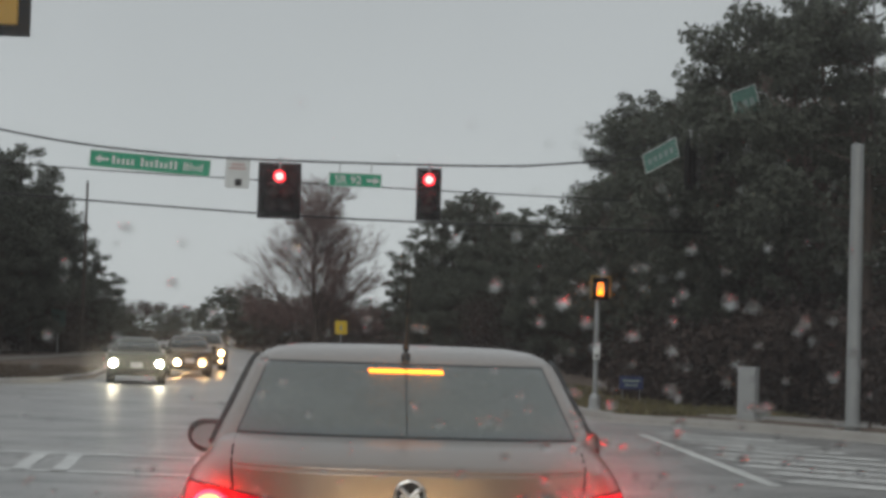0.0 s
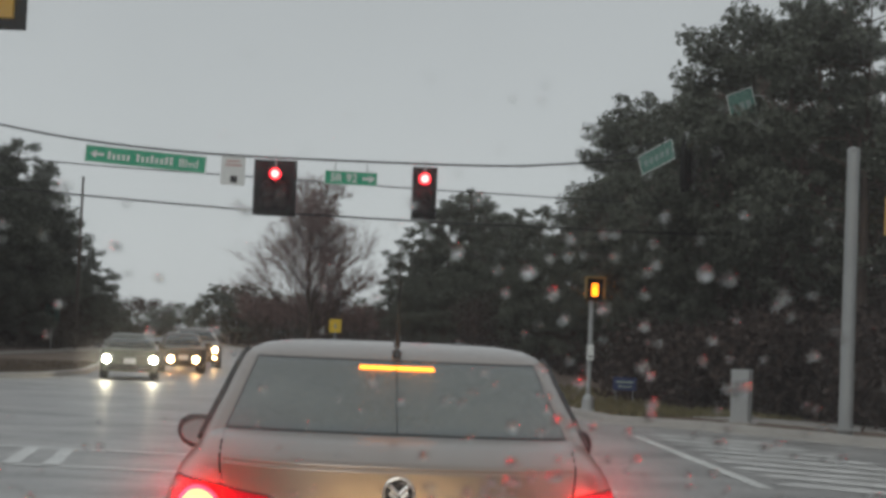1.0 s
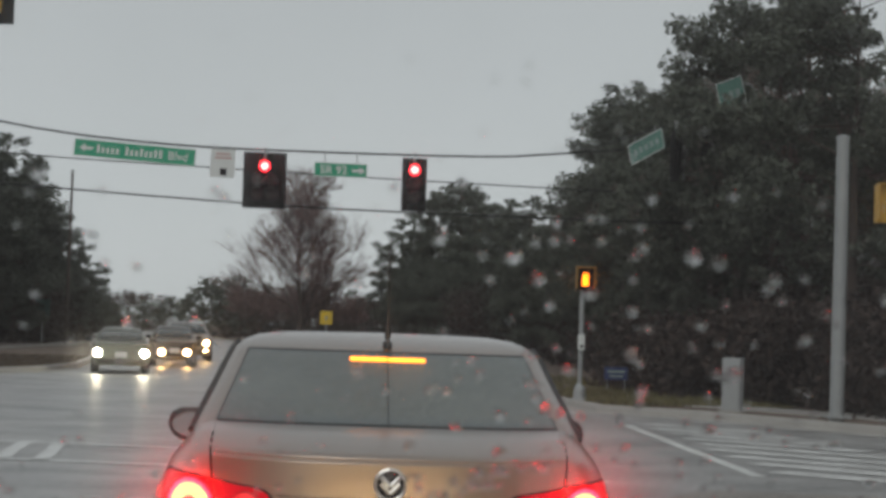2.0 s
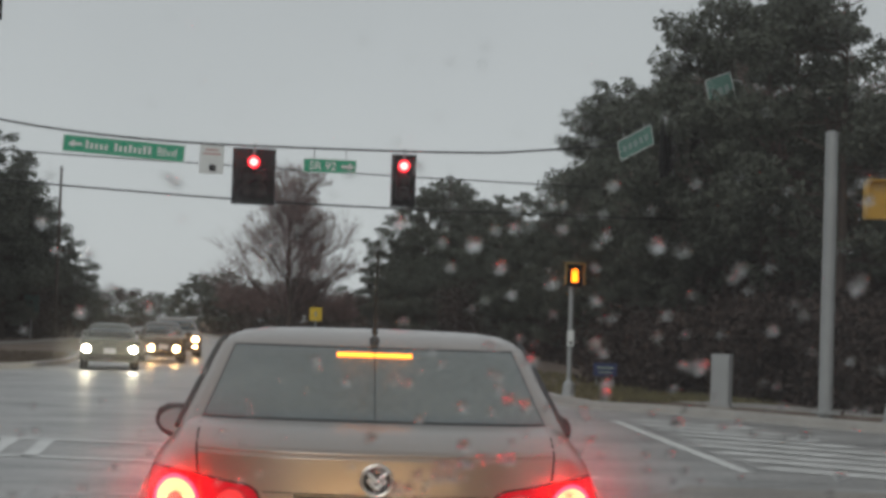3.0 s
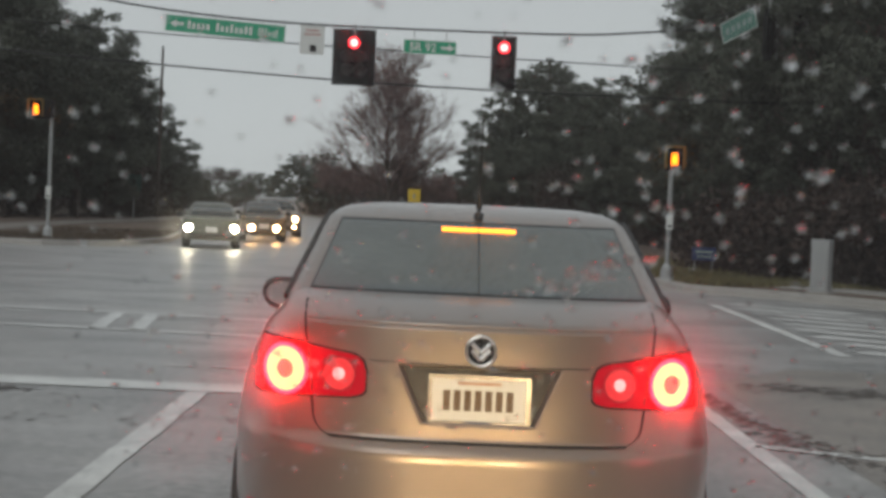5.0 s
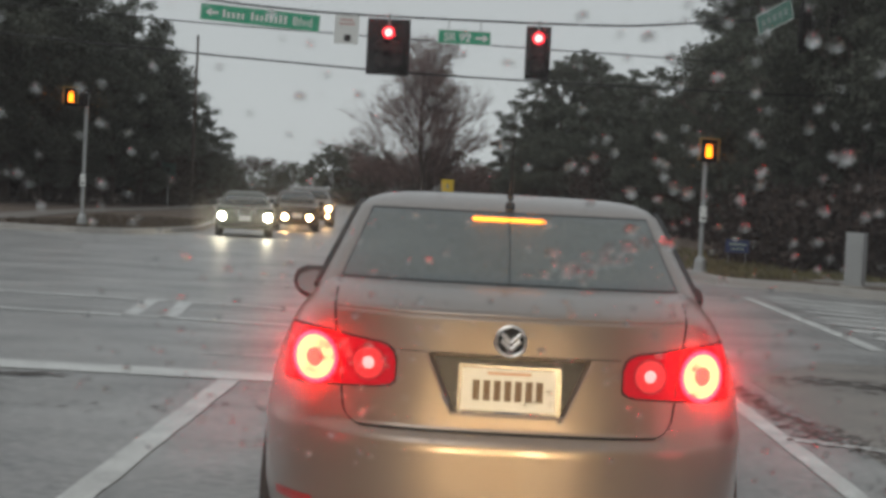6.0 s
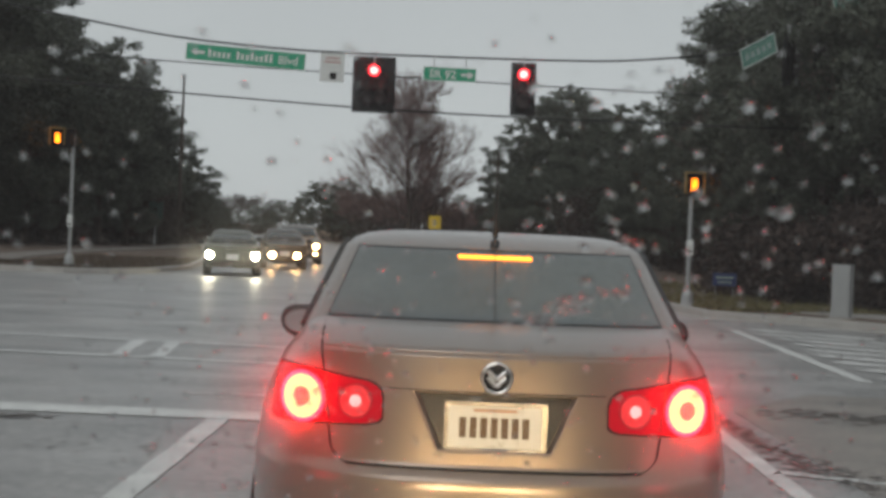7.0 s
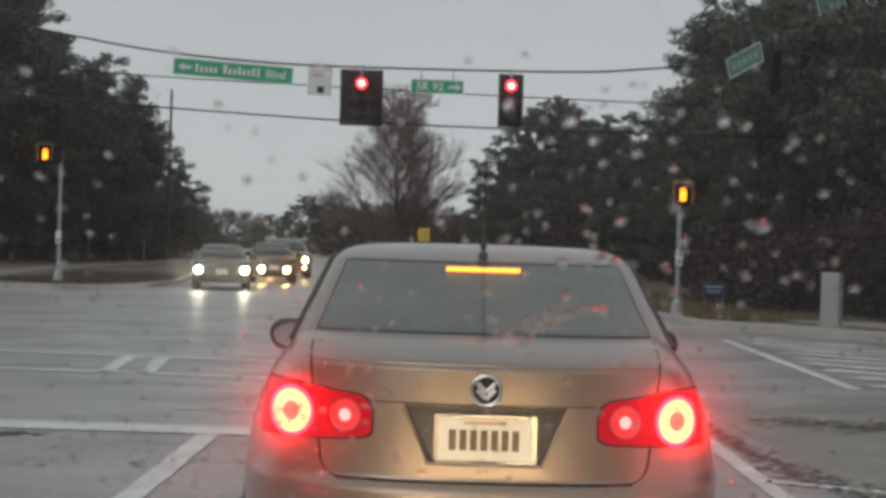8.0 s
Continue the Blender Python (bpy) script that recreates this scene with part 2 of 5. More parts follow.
def sweep_kerb(name, path, side):
    """A concrete kerb along a path, on that side of it."""
    bm = bmesh.new()
    rings = []
    for i, p in enumerate(path):
        a, b = Vector(path[max(i - 1, 0)]), Vector(path[min(i + 1, len(path) - 1)])
        d = (b - a).normalized()
        n = Vector((-d.y, d.x)) * side
        prof = [(-0.30, 0.004), (0.0, 0.012), (0.02, 0.13), (0.05, 0.15), (0.17, 0.15), (0.17, -0.05), (-0.30, -0.05)]
        rings.append([bm.verts.new((p[0] + n.x * u, p[1] + n.y * u, w)) for u, w in prof])
    for r, s in zip(rings, rings[1:]):
        for k in range(len(r)):
            bm.faces.new((r[k], r[(k + 1) % len(r)], s[(k + 1) % len(r)], s[k]))
    bm.faces.new(rings[0])
    bm.faces.new(rings[-1][::-1])
    return tagged(part(name, bm, CONCRETE), "damp grey concrete kerb with gutter beside the road", "kerb", kind="structure")


sweep_kerb("kerb_right", KERB_RIGHT, 1)
sweep_kerb("kerb_left", KERB_LEFT, 1)


def verge(name, path, side, far, label):
    """The raised ground behind a kerb, out to the far points."""
    inner = []
    for i, p in enumerate(path):
        d = (Vector(path[min(i + 1, len(path) - 1)]) - Vector(path[max(i - 1, 0)])).normalized()
        q = Vector(p) + Vector((-d.y, d.x)) * side * 0.12
        inner.append((q.x, q.y))
    return tagged(part(name, slab(inner + far, -0.05, 0.14), EARTH), label, "verge", kind="structure")


verge("verge_right", KERB_RIGHT, 1, [(120, -30), (120, 420), (-40, 420)], "leaf-littered grassy ground under the pine wood")
verge("verge_left", KERB_LEFT, 1, [(-60, 420), (-160, 420), (-160, 50)], "bare brown earth under dark pines")

# footway along the far right corner
walk_line = [(5.7, 29.4), (6.9, 27.7), (8.2, 26.0), (9.9, 23.6), (12.0, 21.6), (15, 19.6), (22, 15.6), (40, 6.5)]
for a, b in zip(walk_line, walk_line[1:]):
    d = (Vector(b) - Vector(a)).normalized() * 0.02
    n = Vector((-d.y, d.x)).normalized() * 1.5
    quad = [Vector(a) + d, Vector(b) - d, Vector(b) - d + n, Vector(a) + d + n]
    tagged(part("pavement", slab([(q.x, q.y) for q in quad], 0.05, 0.165), CONCRETE), "pale damp concrete footway slab at the corner", "pavement", kind="structure")
far_walk = [(-13.0, 43.4), (-13.7, 48), (-14.2, 55), (-14.4, 62), (-14.2, 70), (-13.9, 80), (-15.2, 92)]
for a, b in zip(far_walk, far_walk[1:]):
    quad = [Vector(a), Vector(b), Vector(b) - Vector((1.4, 0)), Vector(a) - Vector((1.4, 0))]
    tagged(part("pavement", slab([(q.x, q.y) for q in quad], 0.05, 0.17), mat("dirty_concrete", (0.23, 0.205, 0.185), rough=0.7, vary=0.25, scale=1.2, fine=20, bump=0.2)), "narrow pale footway along the earth bank", "pavement", kind="structure")


# ---------------------------------------------------------------- road markings
def line(name, a, b, width, material, label, group="", wobble=0.012):
    """A painted stripe with slightly ragged edges, a few millimetres proud."""
    a, b = Vector(a), Vector(b)
    n = max(2, int((b - a).length / 0.35))
    d = (b - a).normalized()
    s = Vector((-d.y, d.x)) * width / 2
    bm = bmesh.new()
    left, right = [], []
    for k in range(n + 1):
        p = a.lerp(b, k / n)
        j = [random.uniform(-wobble, wobble) for _ in range(2)]
        left.append(bm.verts.new((*(p + s * (1 + j[0] / width)), 0.0075)))
        right.append(bm.verts.new((*(p - s * (1 + j[1] / width)), 0.0075)))
    for k in range(n):
        bm.faces.new((left[k], right[k], right[k + 1], left[k + 1]))
    return tagged(part(name, bm, material), label, "road marking", group, "structure")


line("lane_line", (-1.47, -35.5), (-1.92, 7.30), 0.16, PAINT, "worn solid white lane line on wet asphalt")
line("stop_line", (-13.5, 7.62), (-1.0, 7.62), 0.56, PAINT, "broad white stop line on wet asphalt")
line("stop_line", (-0.98, 7.66), (1.70, 7.72), 0.56, PAINT, "broad white stop line on wet asphalt")
line("edge_line", (2.39, -35.5), (1.80, 9.2), 0.13, PAINT, "white edge line on wet asphalt")
line("edge_line", (1.88, 5.62), (3.6, 4.7), 0.13, PAINT, "white branch line beside the edge line")
line("crosswalk_line", (-13.5, 13.95), (2.4, 12.25), 0.24, FADED, "faded white crosswalk line")
line("crosswalk_line", (-13.5, 16.9), (2.4, 14.5), 0.24, FADED, "faded white crosswalk line")
for x in (-12.4, -12.0, -9.3, -8.9, -6.15, -5.72, -3.80, -3.38, -1.9, 0.2, 0.65):
    y0, y1 = 12.5 - (x - 0) * 0.107, 14.85 - x * 0.151
    line("crosswalk_bar", (x, y0), (x - 0.22, y1 - 0.1), 0.17, FADED, "faded white crosswalk bar", "crosswalk bars")
line("worn_stripe", (-2.46, 9.21), (-2.22, 9.24), 0.10, FADED, "short worn remnant of a white stripe", "worn stripes")
line("worn_stripe", (-2.09, 9.26), (-1.6, 9.30), 0.08, FADED, "short worn remnant of a white stripe", "worn stripes")
line("hatch_edge", (4.18, 13.5), (4.22, 23.6), 0.16, PAINT, "white edge line of the hatched area")
for k in range(9):
    y = 14.3 + 1.22 * k
    x1 = 7.6 - 0.16 * k
    x0 = 4.50 + 0.12 * random.random()
    line("hatch_bar", (x0, y), (x1, y - 0.9 * (x1 - x0)), 0.50, SCUFFED, "badly worn white diagonal hatch bar", "hatch bars", wobble=0.05)
line("far_lane_line", (-2.4, 42), (-6.2, 70), 0.14, FADED, "faded lane line beyond the crossing")
line("far_stop_line", (-8.2, 41.2), (-2.7, 41.2), 0.5, FADED, "faded far stop line")


# leaf litter swept along the edge line
def scatter_flat(name, centre, spread, count, size, material, label, category):
    """Many small irregular flat pieces round a line of points."""
    verts, faces = [], []
    for _ in range(count):
        t = random.random() * (len(centre) - 1)
        k = int(t)
        p = Vector(centre[k]).lerp(Vector(centre[k + 1]), t - k)
        w = spread[k] + (spread[k + 1] - spread[k]) * (t - k)
        p += Vector((random.gauss(0, w), random.gauss(0, w)))
        r, n0 = size * random.uniform(0.4, 1.5), len(verts)
        tilt = random.uniform(0, 0.012)
        n = random.choice((5, 6, 7))
        for q in range(n):
            a = 2 * math.pi * q / n
            rr = r * random.uniform(0.6, 1.2)
            verts.append((p.x + rr * math.cos(a), p.y + rr * math.sin(a) * 0.7, 0.006 + tilt * (1 + math.cos(a)) / 2))
        faces.append(range(n0, n0 + n))
    return tagged(raw(name, verts, faces, material), label, category, kind="stuff")


scatter_flat("leaf_litter", [(1.98, 9.4), (2.0, 7.6), (2.12, 6.2), (2.32, 5.3), (2.9, 4.2), (3.6, 3.0)], [0.03, 0.06, 0.10, 0.14, 0.17, 0.22], 620, 0.034, DIRT, "dark wet leaf litter and grit beside the edge line", "leaf litter")
scatter_flat("damp_grit", [(2.6, 9.6), (4.6, 9.2), (7.5, 8.2)], [0.25, 0.3, 0.4], 350, 0.06, DIRT, "dark wet grit patches on the asphalt", "grit")
scatter_flat("damp_grit", [(-5.2, 5.0), (-4.4, 5.5), (-3.6, 6.9), (-3.2, 7.1)], [0.16, 0.2, 0.10, 0.10], 130, 0.05, DIRT, "dark wet grit patches on the asphalt", "grit")
scatter_flat("fallen_leaves", [(-3.2, 6.3), (-2.6, 5.2), (-1.6, 5.6), (-1.4, 6.6)], [0.4, 0.25, 0.15, 0.2], 60, 0.03, DIRT, "scattered wet leaves on the asphalt", "leaves")


def grass_stuff(name, path, count, label, material):
    verts, faces = [], []
    for _ in range(count):
        k = random.randrange(len(path) - 1)
        p = Vector(path[k]).lerp(Vector(path[k + 1]), random.random())
        d = (Vector(path[k + 1]) - Vector(path[k])).normalized()
        p += Vector((-d.y, d.x)) * random.uniform(0.2, 4.0)
        h, a, w = random.uniform(0.02, 0.10), random.uniform(0, 6.28), random.uniform(0.015, 0.04)
        c, s = math.cos(a) * w, math.sin(a) * w
        z, n0 = 0.12, len(verts)
        lean = (random.gauss(0, 0.06), random.gauss(0, 0.06))
        verts += [(p.x - c, p.y - s, z), (p.x + c, p.y + s, z), (p.x + lean[0], p.y + lean[1], z + h + 0.05)]
        faces.append((n0, n0 + 1, n0 + 2))
    return tagged(raw(name, verts, faces, material), label, "grass", kind="stuff")


grass_stuff("grass", [(0.2, 60), (2.2, 48), (3.6, 36), (3.95, 31), (4.3, 28.3), (4.8, 27.7)], 9000, "short yellowish winter grass on the verge", GRASS)
grass_stuff("grass", [(-30, 40.9), (-12, 39.3), (-10.2, 39.0), (-9.2, 40), (-8.6, 42), (-8.4, 46.5), (-9.3, 55)], 9000, "thin brown grass on the earth bank", DRYGRASS)

# ---------------------------------------------------------------- signals, signs and poles
def sag(a, b, dip, n=24):
    a, b = Vector(a), Vector(b)
    return [a.lerp(b, k / n) - Vector((0, 0, dip * 4 * (k / n) * (1 - k / n))) for k in range(n + 1)]


def through_points(pts, n=10):
    """A smooth line through points."""
    p = [Vector(q) for q in pts]
    out = []
    for i in range(len(p) - 1):
        a, b, c, d = p[max(i - 1, 0)], p[i], p[i + 1], p[min(i + 2, len(p) - 1)]
        for k in range(n):
            t = k / n
            out.append(0.5 * (2 * b + (c - a) * t + (2 * a - 5 * b + 4 * c - d) * t * t + (3 * b - a - 3 * c + d) * t ** 3))
    return out + [p[-1]]


SPAN = 40.0
upper_wire = part("span_wire", tube(through_points([(-21, SPAN, 8.6), (-15, SPAN, 7.35), (-10.3, SPAN, 6.52), (-7.8, SPAN, 6.16), (-4.9, SPAN, 5.96), (-2.0, SPAN, 5.92), (2.36, SPAN, 5.95), (4.53, SPAN, 6.09), (9, SPAN, 6.6), (17, SPAN, 7.8)]), 0.03, 6), CABLE)
tagged(upper_wire, "black steel span wire carrying the signals", "cable")
middle_wire = part("signal_cable", tube(through_points([(-21, SPAN + 0.1, 6.3), (-10.0, SPAN + 0.1, 5.64), (-4.3, SPAN + 0.1, 5.43), (2.38, SPAN + 0.1, 5.26), (8, SPAN + 0.1, 5.2), (17, SPAN + 0.1, 5.4)]), 0.018, 6), CABLE)
tagged(middle_wire, "thin black cable behind the hanging signs", "cable")
lower_wire = part("tether_wire", tube(through_points([(-21, SPAN + 0.12, 5.5), (-10, SPAN + 0.12, 4.86), (-3.4, SPAN + 0.12, 4.55), (0.6, SPAN + 0.12, 4.46), (4.3, SPAN + 0.12, 4.44), (9, SPAN + 0.12, 4.45), (17, SPAN + 0.12, 4.7)]), 0.026, 6), CABLE)
tagged(lower_wire, "black tether wire under the signals", "cable")
near_wire = part("span_wire", tube(sag((-24, 18.02, 8.3), (9.8, 18.02, 8.3), 0.6), 0.02, 6), CABLE)
tagged(near_wire, "black span wire crossing high over the junction", "cable")
side_wire = part("span_wire", tube(through_points([(17, SPAN, 8.0), (12, 39.2, 7.5), (8.25, 38.6, 7.12), (7.45, 38.2, 6.80), (6.6, 38.02, 6.52), (5.4, SPAN, 6.21)]), 0.018, 6), CABLE)
tagged(side_wire, "black side span wire before the wood", "cable")


def mast(x, y, height, label, r0=0.17, r1=0.11):
    p = thing("strain_pole", label, "pole", x=x, y=y)
    part("shaft", tube([(0, 0, -0.1), (0, 0, height * 0.5), (0, 0, height)], [r0, (r0 + r1) / 2, r1], 16), STEEL, p)
    part("base_plate", box(0.5, 0.5, 0.05, 0, 0, 0.0, 0.01), STEEL, p)
    part("cap", lathe([(r1 * 1.1, height - 0.02), (r1 * 1.1, height + 0.03), (0.02, height + 0.07), (0.0, height + 0.07)], 16, "z"), STEEL, p)
    return p


mast(-21, SPAN, 9.0, "tall grey steel strain pole holding the span wires", 0.22, 0.14)
mast(17, SPAN, 8.4, "tall grey steel strain pole beside the wood", 0.22, 0.14)
mast(-24, 18, 8.8, "tall grey steel strain pole on the far side of the road", 0.22, 0.14)
mast(9.8, 18, 8.8, "tall grey steel strain pole at the near corner", 0.22, 0.14)


def visor(cx, cz, r, y, parent, length=0.24):
    """A cut-away tunnel visor in front of a lens."""
    bm = bmesh.new()
    rows = []
    n = 16
    for k in range(n + 1):
        a = radians(-35 + 250 * k / n)
        reach = length * (0.35 + 0.65 * max(0.0, math.sin(a)))
        c, s = math.cos(a), math.sin(a)
        rows.append([bm.verts.new((cx + rr * c, yy, cz + rr * s)) for rr, yy in ((r, y), (r, y - reach), (r + 0.008, y - reach), (r + 0.008, y))])
    for p, q in zip(rows, rows[1:]):
        for k in range(4):
            bm.faces.new((p[k], p[(k + 1) % 4], q[(k + 1) % 4], q[k]))
    return part("visor", bm, VISOR, parent, smooth=True)


def lens(cx, cz, r, y, material, parent, label):
    bm = lathe([(r, 0.01), (r, 0.0), (r * 0.8, -0.02), (r * 0.4, -0.032), (0.0, -0.036)], 24, "y")
    bmesh.ops.translate(bm, vec=(cx, y, cz), verts=bm.verts)
    return part("lens", bm, material, parent, label, smooth=True)


def signal_head(layout, label, x, y, z, rz=0, plate=(0.66, 1.36), plate_z=0.0, housing=BLACK, hang=0.25, lit=True):
    """A hanging signal head; layout: (x, z, lens is lit) of each section, from the head's centre."""
    s = thing("traffic_signal", label, "traffic signal", "traffic signals", x, y, z, rz)
    pw, ph = plate
    part("backplate", box(pw, 0.02, ph, 0, 0.03, plate_z - ph / 2, 0.006), BLACK, s, "black louvred backplate")
    for cx, cz, on in layout:
        b = part("section", box(0.335, 0.20, 0.345, cx, 0.02, cz - 0.1725, 0.02), housing, s)
        ln = lens(cx, cz, 0.15, -0.085, RED_ON if on else LENS_OFF, b, "glowing red lens" if on else "unlit lens")
        if on:
            core = lathe([(0.10, -0.034), (0.06, -0.040), (0.0, -0.043)], 20, "y")
            bmesh.ops.translate(core, vec=(cx, -0.085, cz), verts=core.verts)
            part("core", core, RED_HOT, b, "bright centre of the lit lamp", smooth=True)
        visor(cx, cz, 0.16, -0.08, b)
    top = max(c[1] for c in layout) + 0.17
    part("hanger", tube([(0, 0.02, top), (0, 0.02, top + hang)], 0.025, 8), STEEL, s)
    part("clamp", box(0.09, 0.09, 0.08, 0, 0.02, top + hang - 0.04, 0.01), STEEL, s)
    return s


signal_head([(0, 0.36, True), (-0.175, 0.0, False), (0.175, 0.0, False), (-0.175, -0.35, False), (0.175, -0.35, False)], "black five-lamp signal cluster with its top lamp red", -2.85, SPAN, 5.14, 0, (1.10, 1.44), 0.0, hang=0.27)
signal_head([(0, 0.37, True), (0, 0.02, False), (0, -0.33, False)], "black three-lamp signal hanging from the wire, red lit", 0.99, SPAN, 5.17, 0, (0.64, 1.36), 0.0, hang=0.24)
# heads for the other roads, seen from behind or the side
signal_head([(0, 0.35, False), (0, 0, False), (0, -0.35, False)], "dark signal head seen from its side before the wood", 7.45, 38.2, 6.0, 100, (0.6, 1.3), 0.0, hang=0.30)
signal_head([(0, 0.35, False), (0, 0, False), (0, -0.35, False)], "dark signal head seen from its side before the wood", 8.25, 38.6, 6.35, 80, (0.6, 1.3), 0.0, hang=0.25)
signal_head([(0, 0.35, False), (0, 0, False), (0, -0.35, False)], "dark signal head seen from its side before the wood", 9.55, 38.9, 7.05, 75, (0.6, 1.3), 0.0, hang=0.14)
signal_head([(0, 0.35, False), (0, 0, False), (0, -0.35, False)], "yellow signal housing seen from behind, high over the road", -5.22, 18.0, 5.98, 178, (0.66, 1.34), 0.0, housing=YELLOW, hang=1.22)


def words(text, size, x, z, y, material, parent, name="lettering", bold=0.004):
    cu = bpy.data.curves.new(name, "FONT")
    cu.body, cu.size, cu.align_x, cu.align_y, cu.extrude, cu.offset = text, size, "CENTER", "CENTER", 0.002, bold
    cu.resolution_u = 3
    ob = new(name, cu)
    dg = bpy.context.evaluated_depsgraph_get()
    me = bpy.data.meshes.new_from_object(ob.evaluated_get(dg))
    bpy.data.objects.remove(ob)
    me.transform(Matrix.Translation((x, y, z)) @ pose(0, 0, 0, 90, 0, 0))
    me.materials.clear()
    me.materials.append(material)
    out = new(name, me)
    out.parent = parent
    return out


def arrow(x, z, y, size, way, parent, material=WHITE):
    """A white arrow: shaft and head, pointing to -x or +x."""
    bm = bmesh.new()
    pts = [(-0.5, 0.10), (0.05, 0.10), (0.05, 0.30), (0.5, 0.0), (0.05, -0.30), (0.05, -0.10), (-0.5, -0.10)]
    front = [bm.verts.new((x + way * p[0] * size, y - 0.003, z + p[1] * size)) for p in pts]
    rear = [bm.verts.new((v.co.x, y, v.co.z)) for v in front]
    bm.faces.new(front)
    bm.faces.new(rear[::-1])
    for k in range(len(pts)):
        j = (k + 1) % len(pts)
        bm.faces.new((front[k], rear[k], rear[j], front[j]))
    return part("arrow", bm, material, parent)


def plaque(name, label, w, h, x, y, z, material, border=WHITE, lean=0.0, rz=0, category="sign", group="", hang=0.0):
    s = thing(name, label, category, group, x, y, z)
    s.matrix_basis = pose(x, y, z, 0, lean, rz)
    part("panel", box(w, 0.012, h, 0, 0, -h / 2, 0.003), material, s)
    if border:
        t = 0.018
        for bx, bz, bw, bh in ((0, h / 2 - t, w - t, t), (0, -h / 2, w - t, t), (-w / 2 + t / 2 + 0.003, -h / 2, t, h), (w / 2 - t / 2 - 0.003, -h / 2, t, h)):
            part("border", box(bw, 0.004, bh, bx, -0.009, bz, 0), border, s)
    if hang:
        for hx in (-w * 0.32, 0, w * 0.32) if w > 2 else (-w * 0.3, w * 0.3):
            part("hanger", tube([(hx, 0.02, h / 2 - 0.05), (hx, 0.02, h / 2 + hang)], 0.014, 6), STEEL, s)
    return s


s1 = plaque("street_sign", "long green street name sign with white lettering", 3.10, 0.44, -6.17, SPAN - 0.05, 5.73, GREEN, lean=3.4, hang=0.14)
arrow(-1.24, 0.0, -0.008, 0.36, -1, s1)
for k in range(14):
    if k != 5:
        tall_letter = k in (0, 6, 9, 12, 13)
        part("text_bar", box(0.072, 0.004, 0.21 if tall_letter else 0.15, -0.93 + 0.122 * k, -0.009, -0.10, 0.0), WHITE, s1)
words("Blvd", 0.30, 1.10, -0.01, -0.008, WHITE, s1)
s2 = plaque("route_sign", "short green route sign with white lettering", 1.36, 0.36, -0.91, SPAN - 0.05, 5.47, GREEN, lean=0.6, hang=0.28)
words("SR 92", 0.30, -0.18, -0.01, -0.008, WHITE, s2)
arrow(0.46, 0.0, -0.008, 0.34, 1, s2)
s3 = plaque("turn_sign", "white lane-use sign with dark marks and red bars", 0.62, 0.74, -3.93, SPAN - 0.05, 5.53, WHITE, border=None, lean=1.0, hang=0.1)
part("symbol", box(0.17, 0.006, 0.17, 0.03, -0.009, -0.30, 0.02), BLACK, s3)
for k, w in enumerate((0.42, 0.34)):
    part("text_bar", box(w, 0.004, 0.045, 0, -0.008, 0.12 + 0.1 * k, 0), mat("faded_red_print", (0.55, 0.30, 0.27), rough=0.5), s3)
s4 = plaque("street_sign", "pale green street sign turned away, hanging before the wood", 1.25, 0.52, 6.66, 38, 6.16, PALEGREEN, rz=-56, lean=-17, hang=0.14)
for k in range(5):
    part("text_bar", box(0.12, 0.004, 0.15, -0.40 + 0.2 * k, -0.008, -0.08, 0), DULLWHITE, s4)

s5 = plaque("street_sign", "pale green sign turned away, high before the wood", 0.74, 0.86, 8.92, 38.8, 7.62, PALEGREEN, rz=-38, lean=-16, hang=0.0)
for k in range(3):
    part("text_bar", box(0.13, 0.004, 0.22, -0.2 + 0.19 * k, -0.008, -0.09, 0), DULLWHITE, s5)
part("bracket", tube([(0.0, 0.02, 0.40), (0.55, 0.10, 0.12), (0.55, 0.10, -0.2)], 0.02, 6), STEEL, s5)
# pale edges of the heads' mounting tubes
for x, y, z0, z1, top in ((7.66, 38.30, 5.40, 6.30, 6.885), (8.45, 38.63, 5.95, 6.60, 7.14)):
    m = thing("mounting_tube", "pale grey mounting tube beside a dark signal head", "tube", "mounting tubes", x, y, z0)
    part("tube", tube([(0, 0, 0), (0, 0, z1 - z0)], 0.032, 8), STEEL, m)
    part("hanger", tube([(0, 0, z1 - z0), (0, 0, top - z0)], 0.012, 6), STEEL, m)


# ---------------------------------------------------------------- pedestrian signals
OLDHOOD = mat("weathered_dark_yellow", (0.30, 0.19, 0.04), rough=0.6)


